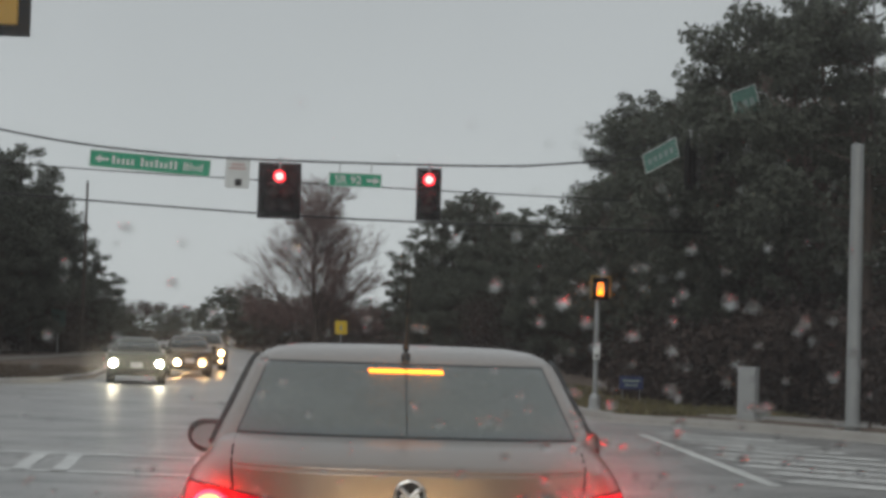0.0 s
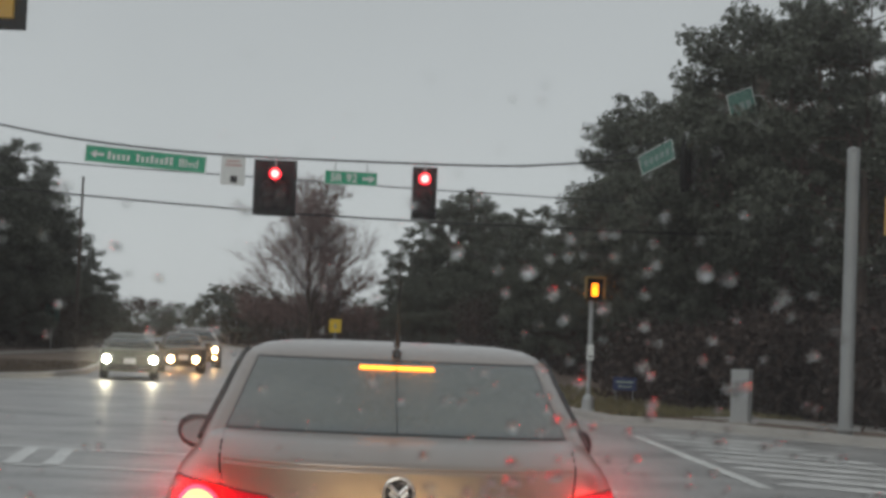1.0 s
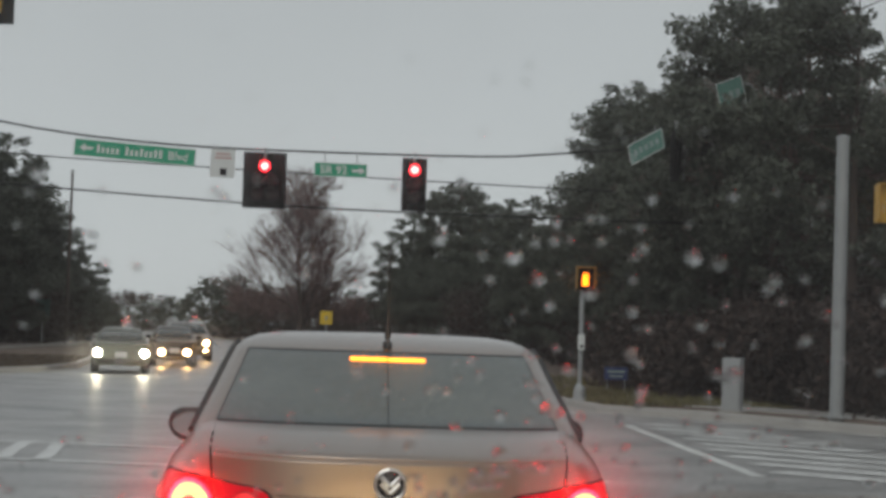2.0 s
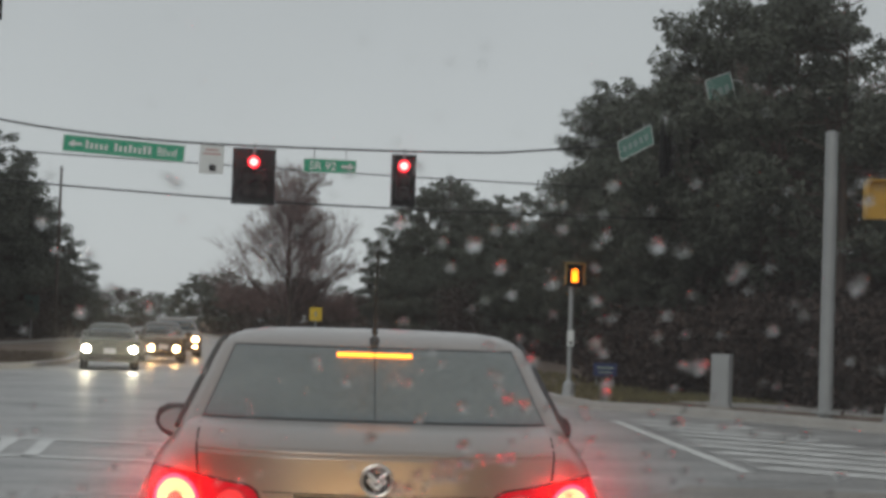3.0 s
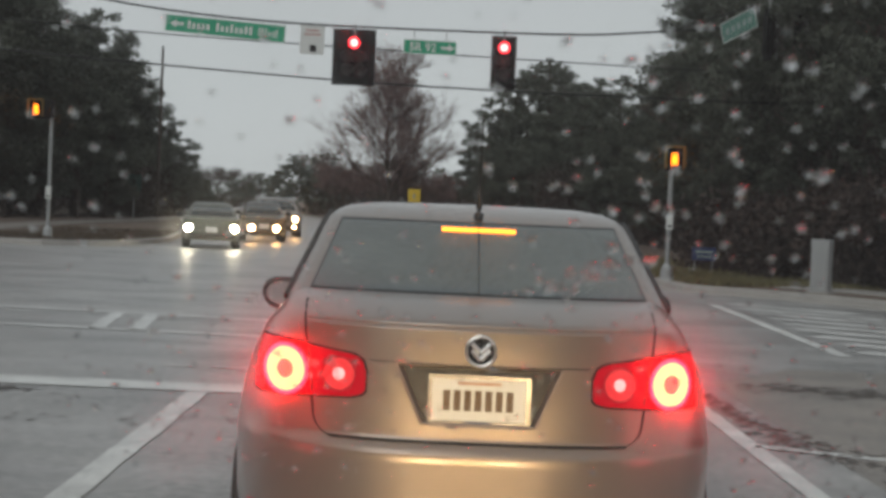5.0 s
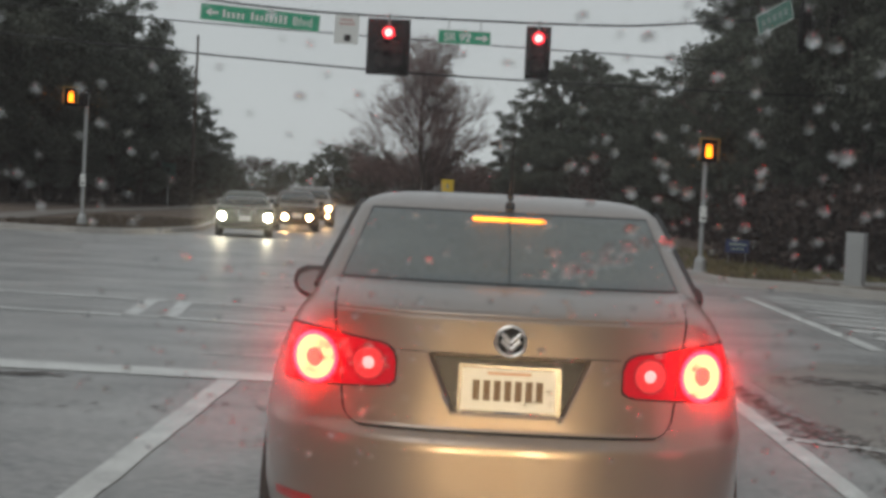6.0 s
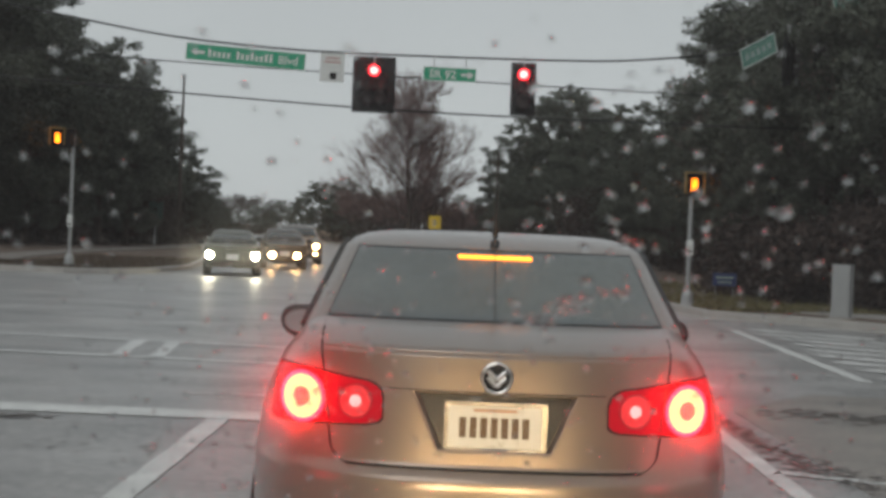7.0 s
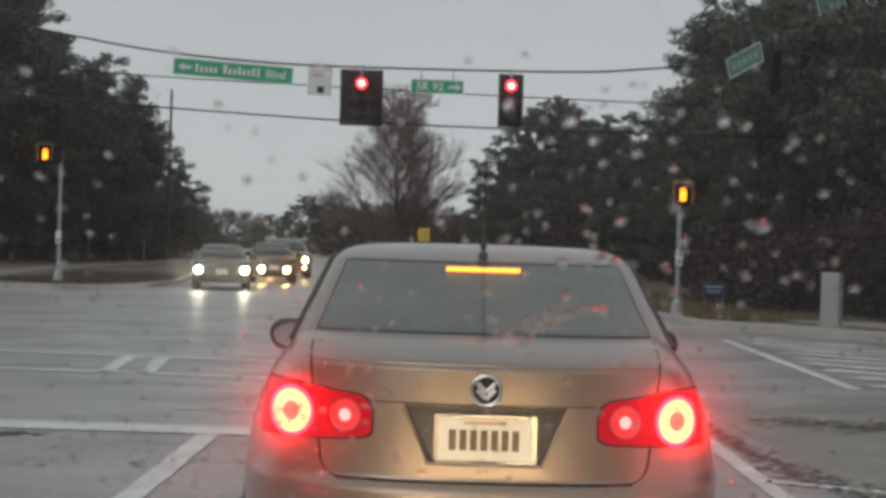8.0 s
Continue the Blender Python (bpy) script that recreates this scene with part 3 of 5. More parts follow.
def ped_signal(x, y, z, height, head_dx, head_z, label, rz=0, lit=True, wide=0.42, tall=0.46, twin=False):
    p = thing("pedestrian_signal", label, "pedestrian signal", "pedestrian signals", x, y, z, rz)
    part("pole", tube([(0, 0, 0), (0, 0, height)], 0.047, 12), STEEL, p)
    foot = lathe([(0.165, -0.02), (0.165, 0.03), (0.13, 0.06), (0.115, 0.24), (0.085, 0.31), (0.05, 0.34)], 14, "z")
    part("pedestal", foot, STEEL, p, "cast grey pedestal base")
    part("button_box", box(0.13, 0.10, 0.32, 0, -0.08, 1.02, 0.015), WHITE, p, "pale push-button box with small sign")
    part("button", lathe([(0.03, -0.135), (0.03, -0.15), (0.0, -0.152)], 12, "y"), BLACK, p).location = (0, 0, 1.1)
    hd = part("head", box(wide, 0.22, tall, head_dx, -0.02, head_z - tall / 2, 0.02), YELLOW if not lit else BLACK, p, "square signal housing")
    if lit:
        part("face", box(wide - 0.06, 0.02, tall - 0.06, head_dx, -0.135, head_z - tall / 2 + 0.03, 0.004), BLACK, hd)
    part("hood", box(wide + 0.04, 0.20, 0.025, head_dx, -0.19, head_z + tall / 2 - 0.01, 0.005), YELLOW if not lit else OLDHOOD, hd, "sun hood")
    for sd in (-1, 1):
        part("hood_side", box(0.02, 0.18, tall * 0.9, head_dx + sd * (wide / 2 + 0.005), -0.18, head_z - tall * 0.42, 0.004), YELLOW if not lit else OLDHOOD, hd)
    if twin:
        part("side_head", box(0.22, 0.36, tall, head_dx + wide / 2 + 0.13, -0.02, head_z - tall / 2, 0.02), BLACK, p, "second housing facing the side road")
    if lit:
        # raised palm symbol: palm, thumb and four bars
        part("symbol", box(0.12, 0.012, 0.16, head_dx, -0.152, head_z - 0.14, 0.02), STOP_GLOW, hd, "glowing orange stop symbol")
        for k in range(4):
            part("symbol_bar", box(0.024, 0.012, 0.13 - 0.02 * abs(k - 1.5), head_dx - 0.048 + 0.032 * k, -0.152, head_z + 0.0, 0.008), STOP_GLOW, hd, "glowing orange stop symbol")
    part("bracket", tube([(0, 0, head_z), (head_dx, 0.02, head_z)], 0.025, 8), STEEL, p) if abs(head_dx) > 0.1 else None
    return p


ped_signal(4.24, 30.26, 0.13, 2.62, 0.04, 2.46, "slender grey pole with a lit orange pedestrian signal", wide=0.36)
ped_signal(-10.47, 39.7, 0.15, 3.40, -0.38, 3.30, "slender grey pole with a lit orange pedestrian signal", wide=0.36, twin=True)
ped_signal(8.62, 22.9, 0.13, 3.75, -0.30, 3.62, "grey pole with a yellow pedestrian signal housing", lit=False, wide=0.46, tall=0.62)

lp = thing("corner_pole", "plain grey steel pole standing at the corner", "pole", x=7.88, y=24.2)
part("shaft", tube([(0, 0, 0.0), (0, 0, 2.5), (0, 0, 4.95)], [0.125, 0.115, 0.105], 16), STEEL, lp)
part("base_plate", box(0.42, 0.42, 0.04, 0, 0, 0.20, 0.008), STEEL, lp)
part("cap", lathe([(0.115, 4.94), (0.115, 4.98), (0.0, 5.02)], 16, "z"), STEEL, lp)

cb = thing("utility_box", "pale grey metal utility box on the verge", "utility box", x=6.66, y=26.9, z=0.13, rz=-27)
part("body", box(0.335, 0.30, 0.94, 0, 0, 0.03, 0.03), GREYBOX, cb)
part("plinth", box(0.46, 0.42, 0.06, 0, 0, -0.02, 0.01), CONCRETE, cb)
part("lid", box(0.345, 0.31, 0.05, 0, 0, 0.95, 0.02), GREYBOX, cb)
part("door", box(0.27, 0.012, 0.80, 0, -0.154, 0.09, 0.004), GREYBOX, cb)
part("handle", box(0.02, 0.02, 0.10, 0.10, -0.165, 0.48, 0.004), STEEL, cb)

bs = thing("yard_sign", "small blue and white sign on wire legs", "sign", x=5.70, y=35.4, z=0.14)
part("panel", box(0.55, 0.012, 0.30, 0, 0, 0.30, 0.004), BLUE, bs)
part("text_bar", box(0.40, 0.006, 0.05, 0, -0.009, 0.47, 0), DULLWHITE, bs)
part("text_bar", box(0.32, 0.006, 0.04, 0, -0.009, 0.37, 0), DULLWHITE, bs)
for sd in (-1, 1):
    part("leg", tube([(0.2 * sd, 0.012, -0.1), (0.2 * sd, 0.012, 0.4)], 0.008, 6), STEEL, bs)

ys = thing("warning_sign", "yellow warning sign on a post beyond the crossing", "sign", x=-1.95, y=75)
part("panel", box(0.55, 0.015, 0.60, 0, -0.03, 1.52, 0.01), SIGNYEL, ys)
part("symbol", box(0.08, 0.006, 0.22, 0, -0.041, 1.70, 0.01), DULLWHITE, ys)
part("post", tube([(0, 0, 0), (0, 0, 2.1)], 0.03, 8), STEEL, ys)

up = thing("utility_pole", "distant wooden utility pole among the pines", "pole", x=-15.4, y=85.7)
part("shaft", tube([(0, 0, -0.1), (0, 0, 8.9)], [0.09, 0.06], 10), BARK, up)
part("cap", box(0.16, 0.16, 0.12, 0, 0, 8.86, 0.02), STEEL, up)

gs = thing("road_sign", "dull green road sign on a post below the pines", "sign", x=-16.3, y=84, z=0.1)
part("panel", box(0.74, 0.015, 0.88, 0, -0.04, 1.38, 0.02), mat("dull_green_sheeting", (0.05, 0.10, 0.085), rough=0.5), gs)
part("post", tube([(0, 0, -0.1), (0, 0, 2.2)], 0.03, 8), STEEL, gs)

# ---------------------------------------------------------------- cars
def paint(name, color, metal=0.35, rough=0.32, coat=0.45):
    return mat(name, color, rough=rough, metal=metal, vary=0.06, scale=1.5, fine=300, coat=coat, coat_rough=0.20, bump=0.02, bump_scale=220)


GOLD = paint("wheat_beige_metallic", (0.275, 0.218, 0.184), 0.68, 0.35, 1.0)
TRIM = mat("black_trim", (0.012, 0.012, 0.013), rough=0.45, vary=0.1)
SEAM = mat("panel_gap", (0.004, 0.004, 0.004), rough=0.9, vary=0.05)
FOGGED = mat("rain_fogged_tinted_glass", (0.132, 0.153, 0.156), rough=0.13, vary=0.25, scale=3, fine=60, bump=0.25, bump_scale=160)
DARKGLASS = mat("tinted_glass", (0.030, 0.038, 0.040), rough=0.12, vary=0.1, scale=2, spec=0.5)
CHROME = mat("chrome", (0.82, 0.82, 0.82), rough=0.28, metal=1.0, vary=0.05)
TYRE = mat("tyre_rubber", (0.02, 0.02, 0.02), rough=0.85, vary=0.2, bump=0.2)
RIM = mat("alloy_rim", (0.5, 0.5, 0.5), rough=0.35, metal=0.9, vary=0.1)
REDLENS = mat("lit_red_lens_cover", (0.07, 0.0005, 0.002), rough=0.2, spec=0.12, emit=(1.0, 0.0, 0.022), power=0.45, vary=0.2, scale=9, fine=70)
BULB = mat("lit_brake_reflector", (0.6, 0.2, 0.1), rough=0.3, emit=(1.0, 0.0070, 0.0029), power=160)
BULBRIM = mat("lit_brake_ring", (0.5, 0.05, 0.02), rough=0.3, emit=(1.0, 0.0012, 0.004), power=70)
BULBCORE = mat("brake_bulb_centre", (0.5, 0.05, 0.02), rough=0.3, emit=(1.0, 0.42, 0.32), power=0.5)
SOFTRED = mat("lit_inner_lamp", (0.5, 0.05, 0.05), rough=0.3, emit=(1.0, 0.01, 0.035), power=0.45)
SOFTCORE = mat("lit_inner_lamp_core", (0.6, 0.2, 0.2), rough=0.3, emit=(1.0, 0.22, 0.22), power=2.6)
AMBERBAR = mat("lit_high_brake_light", (0.6, 0.2, 0.02), rough=0.3, emit=(1.0, 0.26, 0.013), power=5)
PLATE = mat("licence_plate", (0.68, 0.69, 0.70), rough=0.4, vary=0.08)
INK = mat("plate_ink", (0.10, 0.05, 0.02), rough=0.5)
INKBLUE = mat("plate_frame_print", (0.06, 0.07, 0.12), rough=0.5)
GREYFRAME = mat("plate_frame", (0.22, 0.21, 0.21), rough=0.3, metal=0.6)
HEADLAMP = mat("lit_headlamp", (0.8, 0.8, 0.8), rough=0.2, emit=(1.0, 0.90, 0.66), power=110)
FOGLAMP = mat("lit_marker_lamp", (0.8, 0.6, 0.3), rough=0.2, emit=(1.0, 0.56, 0.22), power=60)


def interp(table, z):
    """Row of values at height z in a table of (z, values...)."""
    if z <= table[0][0]:
        return table[0][1:]
    for a, b in zip(table, table[1:]):
        if z <= b[0]:
            t = (z - a[0]) / (b[0] - a[0])
            return tuple(p + (q - p) * t for p, q in zip(a[1:], b[1:]))
    return table[-1][1:]


def plan_ring(w, y0, y1, r0, r1, n=2.8, arc=12, sides=8):
    """One closed outline seen from above: rear arc, side, front arc, mirrored."""
    half = []
    for k in range(arc + 1):
        a = math.pi / 2 * k / arc
        half.append((w * math.sin(a) ** (2 / n), y0 + r0 * (1 - math.cos(a) ** (2 / n))))
    for k in range(1, sides):
        half.append((w, y0 + r0 + (y1 - r1 - y0 - r0) * k / sides))
    for k in range(arc, -1, -1):
        a = math.pi / 2 * k / arc
        half.append((w * math.sin(a) ** (2 / n), y1 - r1 * (1 - math.cos(a) ** (2 / n))))
    return half + [(-x, y) for x, y in half[-2:0:-1]]


def loft(table, zs, n=2.8, wheels=()):
    """A shell through plan outlines at heights zs; table rows: z, half width, rear y, front y, rear depth, front depth."""
    bm = bmesh.new()
    rings = []
    for z in zs:
        w, y0, y1, r0, r1 = interp(table, z)
        rings.append([bm.verts.new((x, y, z)) for x, y in plan_ring(w, y0, y1, r0, r1, n)])
    for a, b in zip(rings, rings[1:]):
        for k in range(len(a)):
            j = (k + 1) % len(a)
            bm.faces.new((a[k], a[j], b[j], b[k]))
    bm.faces.new(rings[0])
    bm.faces.new(rings[-1][::-1])
    return bm


def wheel(x, y, r, side, parent, width=0.21):
    t = lathe([(r * 0.62, -width / 2), (r * 0.93, -width / 2), (r, -width / 2 + 0.03), (r, width / 2 - 0.03), (r * 0.93, width / 2), (r * 0.62, width / 2)], 28, "x")
    wh = part("wheel", lathe([(0.05, -0.06), (r * 0.5, -0.05), (r * 0.62, -0.09), (r * 0.63, 0.09), (r * 0.5, 0.05), (0.05, 0.06)], 24, "x"), RIM, parent, "alloy wheel")
    wh.location = (x, y, r)
    part("tyre", t, TYRE, wh, smooth=True)
    for k in range(5):
        sp = box(0.03, 0.06, r * 0.55, side * 0.07, 0, 0.04, 0.008)
        bmesh.ops.rotate(sp, cent=(0, 0, 0), matrix=Matrix.Rotation(2 * math.pi * k / 5, 3, "X"), verts=sp.verts)
        part("spoke", sp, RIM, wh)
    return wh


# the silver-beige saloon standing ahead
SALOON = [(0.18, 0.76, 0.20, 4.36, 0.80, 0.55), (0.28, 0.820, 0.06, 4.50, 0.92, 0.6), (0.42, 0.850, 0.005, 4.55, 1.00, 0.62), (0.56, 0.860, 0.0, 4.55, 1.04, 0.62),
          (0.63, 0.860, -0.004, 4.53, 1.04, 0.65), (0.655, 0.858, 0.002, 4.50, 1.02, 0.66), (0.685, 0.855, 0.030, 4.48, 1.0, 0.67), (0.70, 0.853, 0.037, 4.46, 1.0, 0.68), (0.80, 0.837, 0.052, 4.30, 0.97, 0.8),
          (0.90, 0.808, 0.065, 4.05, 0.94, 0.9), (1.0, 0.764, 0.079, 3.75, 0.90, 0.9), (1.045, 0.730, 0.086, 3.62, 0.82, 0.85), (1.060, 0.716, 0.097, 3.57, 0.80, 0.82), (1.074, 0.706, 0.130, 3.52, 0.76, 0.8), (1.094, 0.692, 0.205, 3.46, 0.70, 0.75), (1.114, 0.672, 0.300, 3.42, 0.62, 0.7), (1.132, 0.630, 0.420, 3.38, 0.5, 0.6)]
CABIN = [(1.05, 0.700, 0.50, 3.45, 0.34, 0.75), (1.10, 0.694, 0.56, 3.34, 0.34, 0.75), (1.18, 0.668, 0.74, 3.12, 0.34, 0.7), (1.26, 0.640, 0.92, 2.95, 0.34, 0.66), (1.34, 0.614, 1.10, 2.76, 0.33, 0.6),
         (1.39, 0.594, 1.22, 2.62, 0.31, 0.56), (1.417, 0.564, 1.32, 2.52, 0.29, 0.53), (1.437, 0.518, 1.44, 2.42, 0.27, 0.5), (1.450, 0.43, 1.60, 2.25, 0.24, 0.45), (1.457, 0.27, 1.80, 2.08, 0.18, 0.3)]


def lid_half(z):
    """Half width of the boot lid at height z, with rounded lower corners."""
    if z < 0.76:
        t = (z - 0.690) / 0.07
        return 0.47 + 0.065 * math.sqrt(max(0.0, 1 - (1 - t) ** 2))
    return 0.535 + 0.055 * (z - 0.76) / 0.34


def recess(x, z):
    """Depth of the number plate recess."""
    if not 0.70 < z < 0.98:
        return 0.0
    half = 0.185 + (0.272 - 0.185) * (z - 0.742) / 0.19
    return 0.035 * smooth01(0, 0.02, half - abs(x)) * smooth01(0.742, 0.756, z) * (1 - smooth01(0.922, 0.932, z))


def skin(table, x, z, n=2.8):
    """The rear face's y at x, z."""
    w, y0, y1, r0, r1 = interp(table, z)
    u = min(0.9999, abs(x) / w)
    return y0 + r0 * (1 - (1 - u ** n) ** (1 / n))


def patch(half, z0, z1, off, table=SALOON, nx=48, nz=24, depth=0.012, carve=None, centre=0.0):
    """A panel lying off metres outside the rear face, with its edge turned in. half(z): half width, or left and right edge."""
    bm = bmesh.new()
    rows = []
    for k in range(nz + 1):
        z = z0 + (z1 - z0) * k / nz
        h = half(z)
        lo, hi = h if isinstance(h, tuple) else (centre - h, centre + h)
        row = []
        for i in range(nx + 1):
            x = lo + (hi - lo) * i / nx
            row.append(bm.verts.new((x, skin(table, x, z) - off + (carve(x, z) if carve else 0), z)))
        rows.append(row)
    for a, b in zip(rows, rows[1:]):
        for i in range(nx):
            bm.faces.new((a[i], a[i + 1], b[i + 1], b[i]))
    edge = rows[0] + [r[-1] for r in rows[1:]] + rows[-1][-2::-1] + [r[0] for r in rows[-2:0:-1]]
    inner = [bm.verts.new(v.co + Vector((0, depth, 0))) for v in edge]
    for i in range(len(edge)):
        j = (i + 1) % len(edge)
        bm.faces.new((edge[i], inner[i], inner[j], edge[j]))
    return bm


def disc(cx, cz, r0, r1, off, dome=0.0, table=SALOON, segs=32, rings=4, squash=1.0):
    """A round patch, or a ring from r0 to r1, on the rear face."""
    bm = bmesh.new()
    rows = []
    for k in range(rings + 1):
        r = r0 + (r1 - r0) * k / rings
        row = []
        for i in range(segs):
            a = 2 * math.pi * i / segs
            x, z = cx + r * squash * math.cos(a), cz + r * math.sin(a)
            row.append(bm.verts.new((x, skin(table, x, z) - off - dome * (1 - (r / r1) ** 2), z)))
        rows.append(row)
    for a, b in zip(rows, rows[1:]):
        for i in range(segs):
            j = (i + 1) % segs
            bm.faces.new((a[i], a[j], b[j], b[i]))
    bmesh.ops.remove_doubles(bm, verts=bm.verts, dist=0.0002)
    return bm


def lamp_patch(side, off, x0=0.370, x1=0.760, nx=36, nz=16, depth=0.02, grow=0.0):
    """A tail lamp cover: deep at the corner, slimmer towards the plate, with rounded ends."""
    bm = bmesh.new()
    cols = []
    for i in range(nx + 1):
        t = i / nx
        x = x0 - grow + (x1 - x0 + 1.6 * grow) * t
        a = 1 - math.sqrt(max(0.0, 1 - max(0.0, 1 - t / 0.16) ** 2))
        e = 0.02 * a + 0.015 * (1 - math.sqrt(max(0.0, 1 - max(0.0, (t - 0.9) / 0.1) ** 2)))
        lo = 0.820 - 0.022 * t + e - grow
        hi = 0.950 + 0.026 * smooth01(0.0, 0.75, t) - e - 0.03 * a + grow
        cols.append([bm.verts.new((side * x, skin(SALOON, x, lo + (hi - lo) * k / nz) - off, lo + (hi - lo) * k / nz)) for k in range(nz + 1)])
    for a, c in zip(cols, cols[1:]):
        for k in range(nz):
            bm.faces.new((a[k], a[k + 1], c[k + 1], c[k]))
    edge = cols[0] + [c[-1] for c in cols[1:]] + cols[-1][-2::-1] + [c[0] for c in cols[-2:0:-1]]
    inner = [bm.verts.new(v.co + Vector((0, depth, 0))) for v in edge]
    for i in range(len(edge)):
        j = (i + 1) % len(edge)
        bm.faces.new((edge[i], inner[i], inner[j], edge[j]))
    return bm


saloon = thing("saloon_car", "beige-silver saloon car with lit brake lights waiting ahead", "car", x=0.005, rz=0.5)
zs = [0.18, 0.23, 0.28, 0.35, 0.42, 0.50, 0.58, 0.615, 0.63, 0.645, 0.655, 0.67, 0.685, 0.70, 0.74, 0.80, 0.85, 0.90, 0.95, 1.0, 1.02, 1.045, 1.053, 1.060, 1.067, 1.074, 1.084, 1.094, 1.104, 1.114, 1.123, 1.132]
shell = loft(SALOON, zs)
# the shell is open behind the boot lid
hole = [f for f in shell.faces if abs(f.calc_center_median().x) < 0.42 and 0.71 < f.calc_center_median().z < 0.99 and f.calc_center_median().y < 0.4]
bmesh.ops.delete(shell, geom=hole, context="FACES")
body = part("body", shell, GOLD, saloon, smooth=True)
zc = [1.05, 1.08, 1.10, 1.14, 1.18, 1.22, 1.26, 1.30, 1.34, 1.37, 1.39, 1.405, 1.417, 1.428, 1.437, 1.445, 1.450, 1.454, 1.457]
cabin = part("cabin", loft(CABIN, zc), GOLD, saloon, smooth=True)
gap = patch(lambda z: lid_half(z) + 0.010, 0.682, 1.124, 0.0025)
bmesh.ops.delete(gap, geom=[f for f in gap.faces if abs(f.calc_center_median().x) < 0.40 and 0.72 < f.calc_center_median().z < 0.98], context="FACES")
part("boot_gap", gap, SEAM, saloon)
lid = part("boot_lid", patch(lid_half, 0.692, 1.128, 0.007, nx=200, nz=160, carve=recess), GOLD, saloon, smooth=True)
part("boot_lip", tube([(x, skin(SALOON, x, 1.058) - 0.005, 1.059) for x in np.linspace(-0.575, 0.575, 25)], 0.006, 8), GOLD, saloon, smooth=True)
rec_half = lambda z: 0.183 + (0.268 - 0.183) * (z - 0.745) / 0.183
# near-black sheet just proud of the lid's carved recess
part("plate_recess", patch(rec_half, 0.750, 0.924, -0.0265, nx=40, nz=16, depth=0.004), mat("recess_dark", (0.018, 0.016, 0.018), rough=0.4), lid, "dark number plate recess")
part("recess_lip", tube([(x, skin(SALOON, x, z) - 0.007, z) for x, z in ((-0.268, 0.928), (-0.183, 0.745), (0.183, 0.745), (0.268, 0.928))], 0.006, 6), GOLD, lid)
pl = part("licence_plate", box(0.308, 0.004, 0.156, 0, 0.052, 0.744, 0.0015), PLATE, saloon, "cream licence plate in a grey frame")
for bx, bz, bw, bh in ((0, 0.736, 0.330, 0.022), (0, 0.894, 0.330, 0.012), (-0.159, 0.74, 0.012, 0.16), (0.160, 0.74, 0.018, 0.16)):
    part("plate_frame", box(bw, 0.008, bh, bx, 0.050, bz, 0.002), GREYFRAME, pl)
for k in range(7):
    part("text_bar", box(0.023, 0.002, 0.066, -0.105 + 0.034 * k, 0.0485, 0.790, 0.002), INK, pl)
part("text_bar", box(0.14, 0.002, 0.010, 0, 0.0485, 0.874, 0.001), mat("faded_orange_print", (0.50, 0.30, 0.22), rough=0.5), pl)
part("text_bar", box(0.085, 0.002, 0.012, 0.0, 0.0448, 0.745, 0.001), INKBLUE, pl)
# shade along the lid's crease, drawn as a thin black bar
part("lid_crease_shade", tube([(x, skin(SALOON, x, 0.936) - 0.0075, 0.936) for x in np.linspace(-0.36, 0.36, 13)], 0.0022, 5), TRIM, lid)
badge = part("badge", disc(0, 0.983, 0.0, 0.046, 0.010, 0.002), mat("emblem_ground", (0.010, 0.010, 0.011), rough=0.7, spec=0.1), saloon, "round chrome emblem")
ring = tube([(0.048 * math.cos(a), skin(SALOON, 0, 0.983) - 0.013, 0.983 + 0.048 * math.sin(a)) for a in np.linspace(0, 2 * math.pi, 33)], 0.0058, 8)
part("badge_ring", ring, CHROME, badge, smooth=True)
for pts in ([(-0.030, 1.008), (0.0, 0.978)], [(0.0, 0.978), (0.030, 1.008)], [(-0.030, 0.986), (0.0, 0.956)], [(0.0, 0.956), (0.030, 0.986)]):
    (xa, za), (xb, zb) = pts
    part("badge_bar", tube([(xa, skin(SALOON, 0, 0.983) - 0.016, za), (xb, skin(SALOON, 0, 0.983) - 0.016, zb)], 0.0080, 8), CHROME, badge)
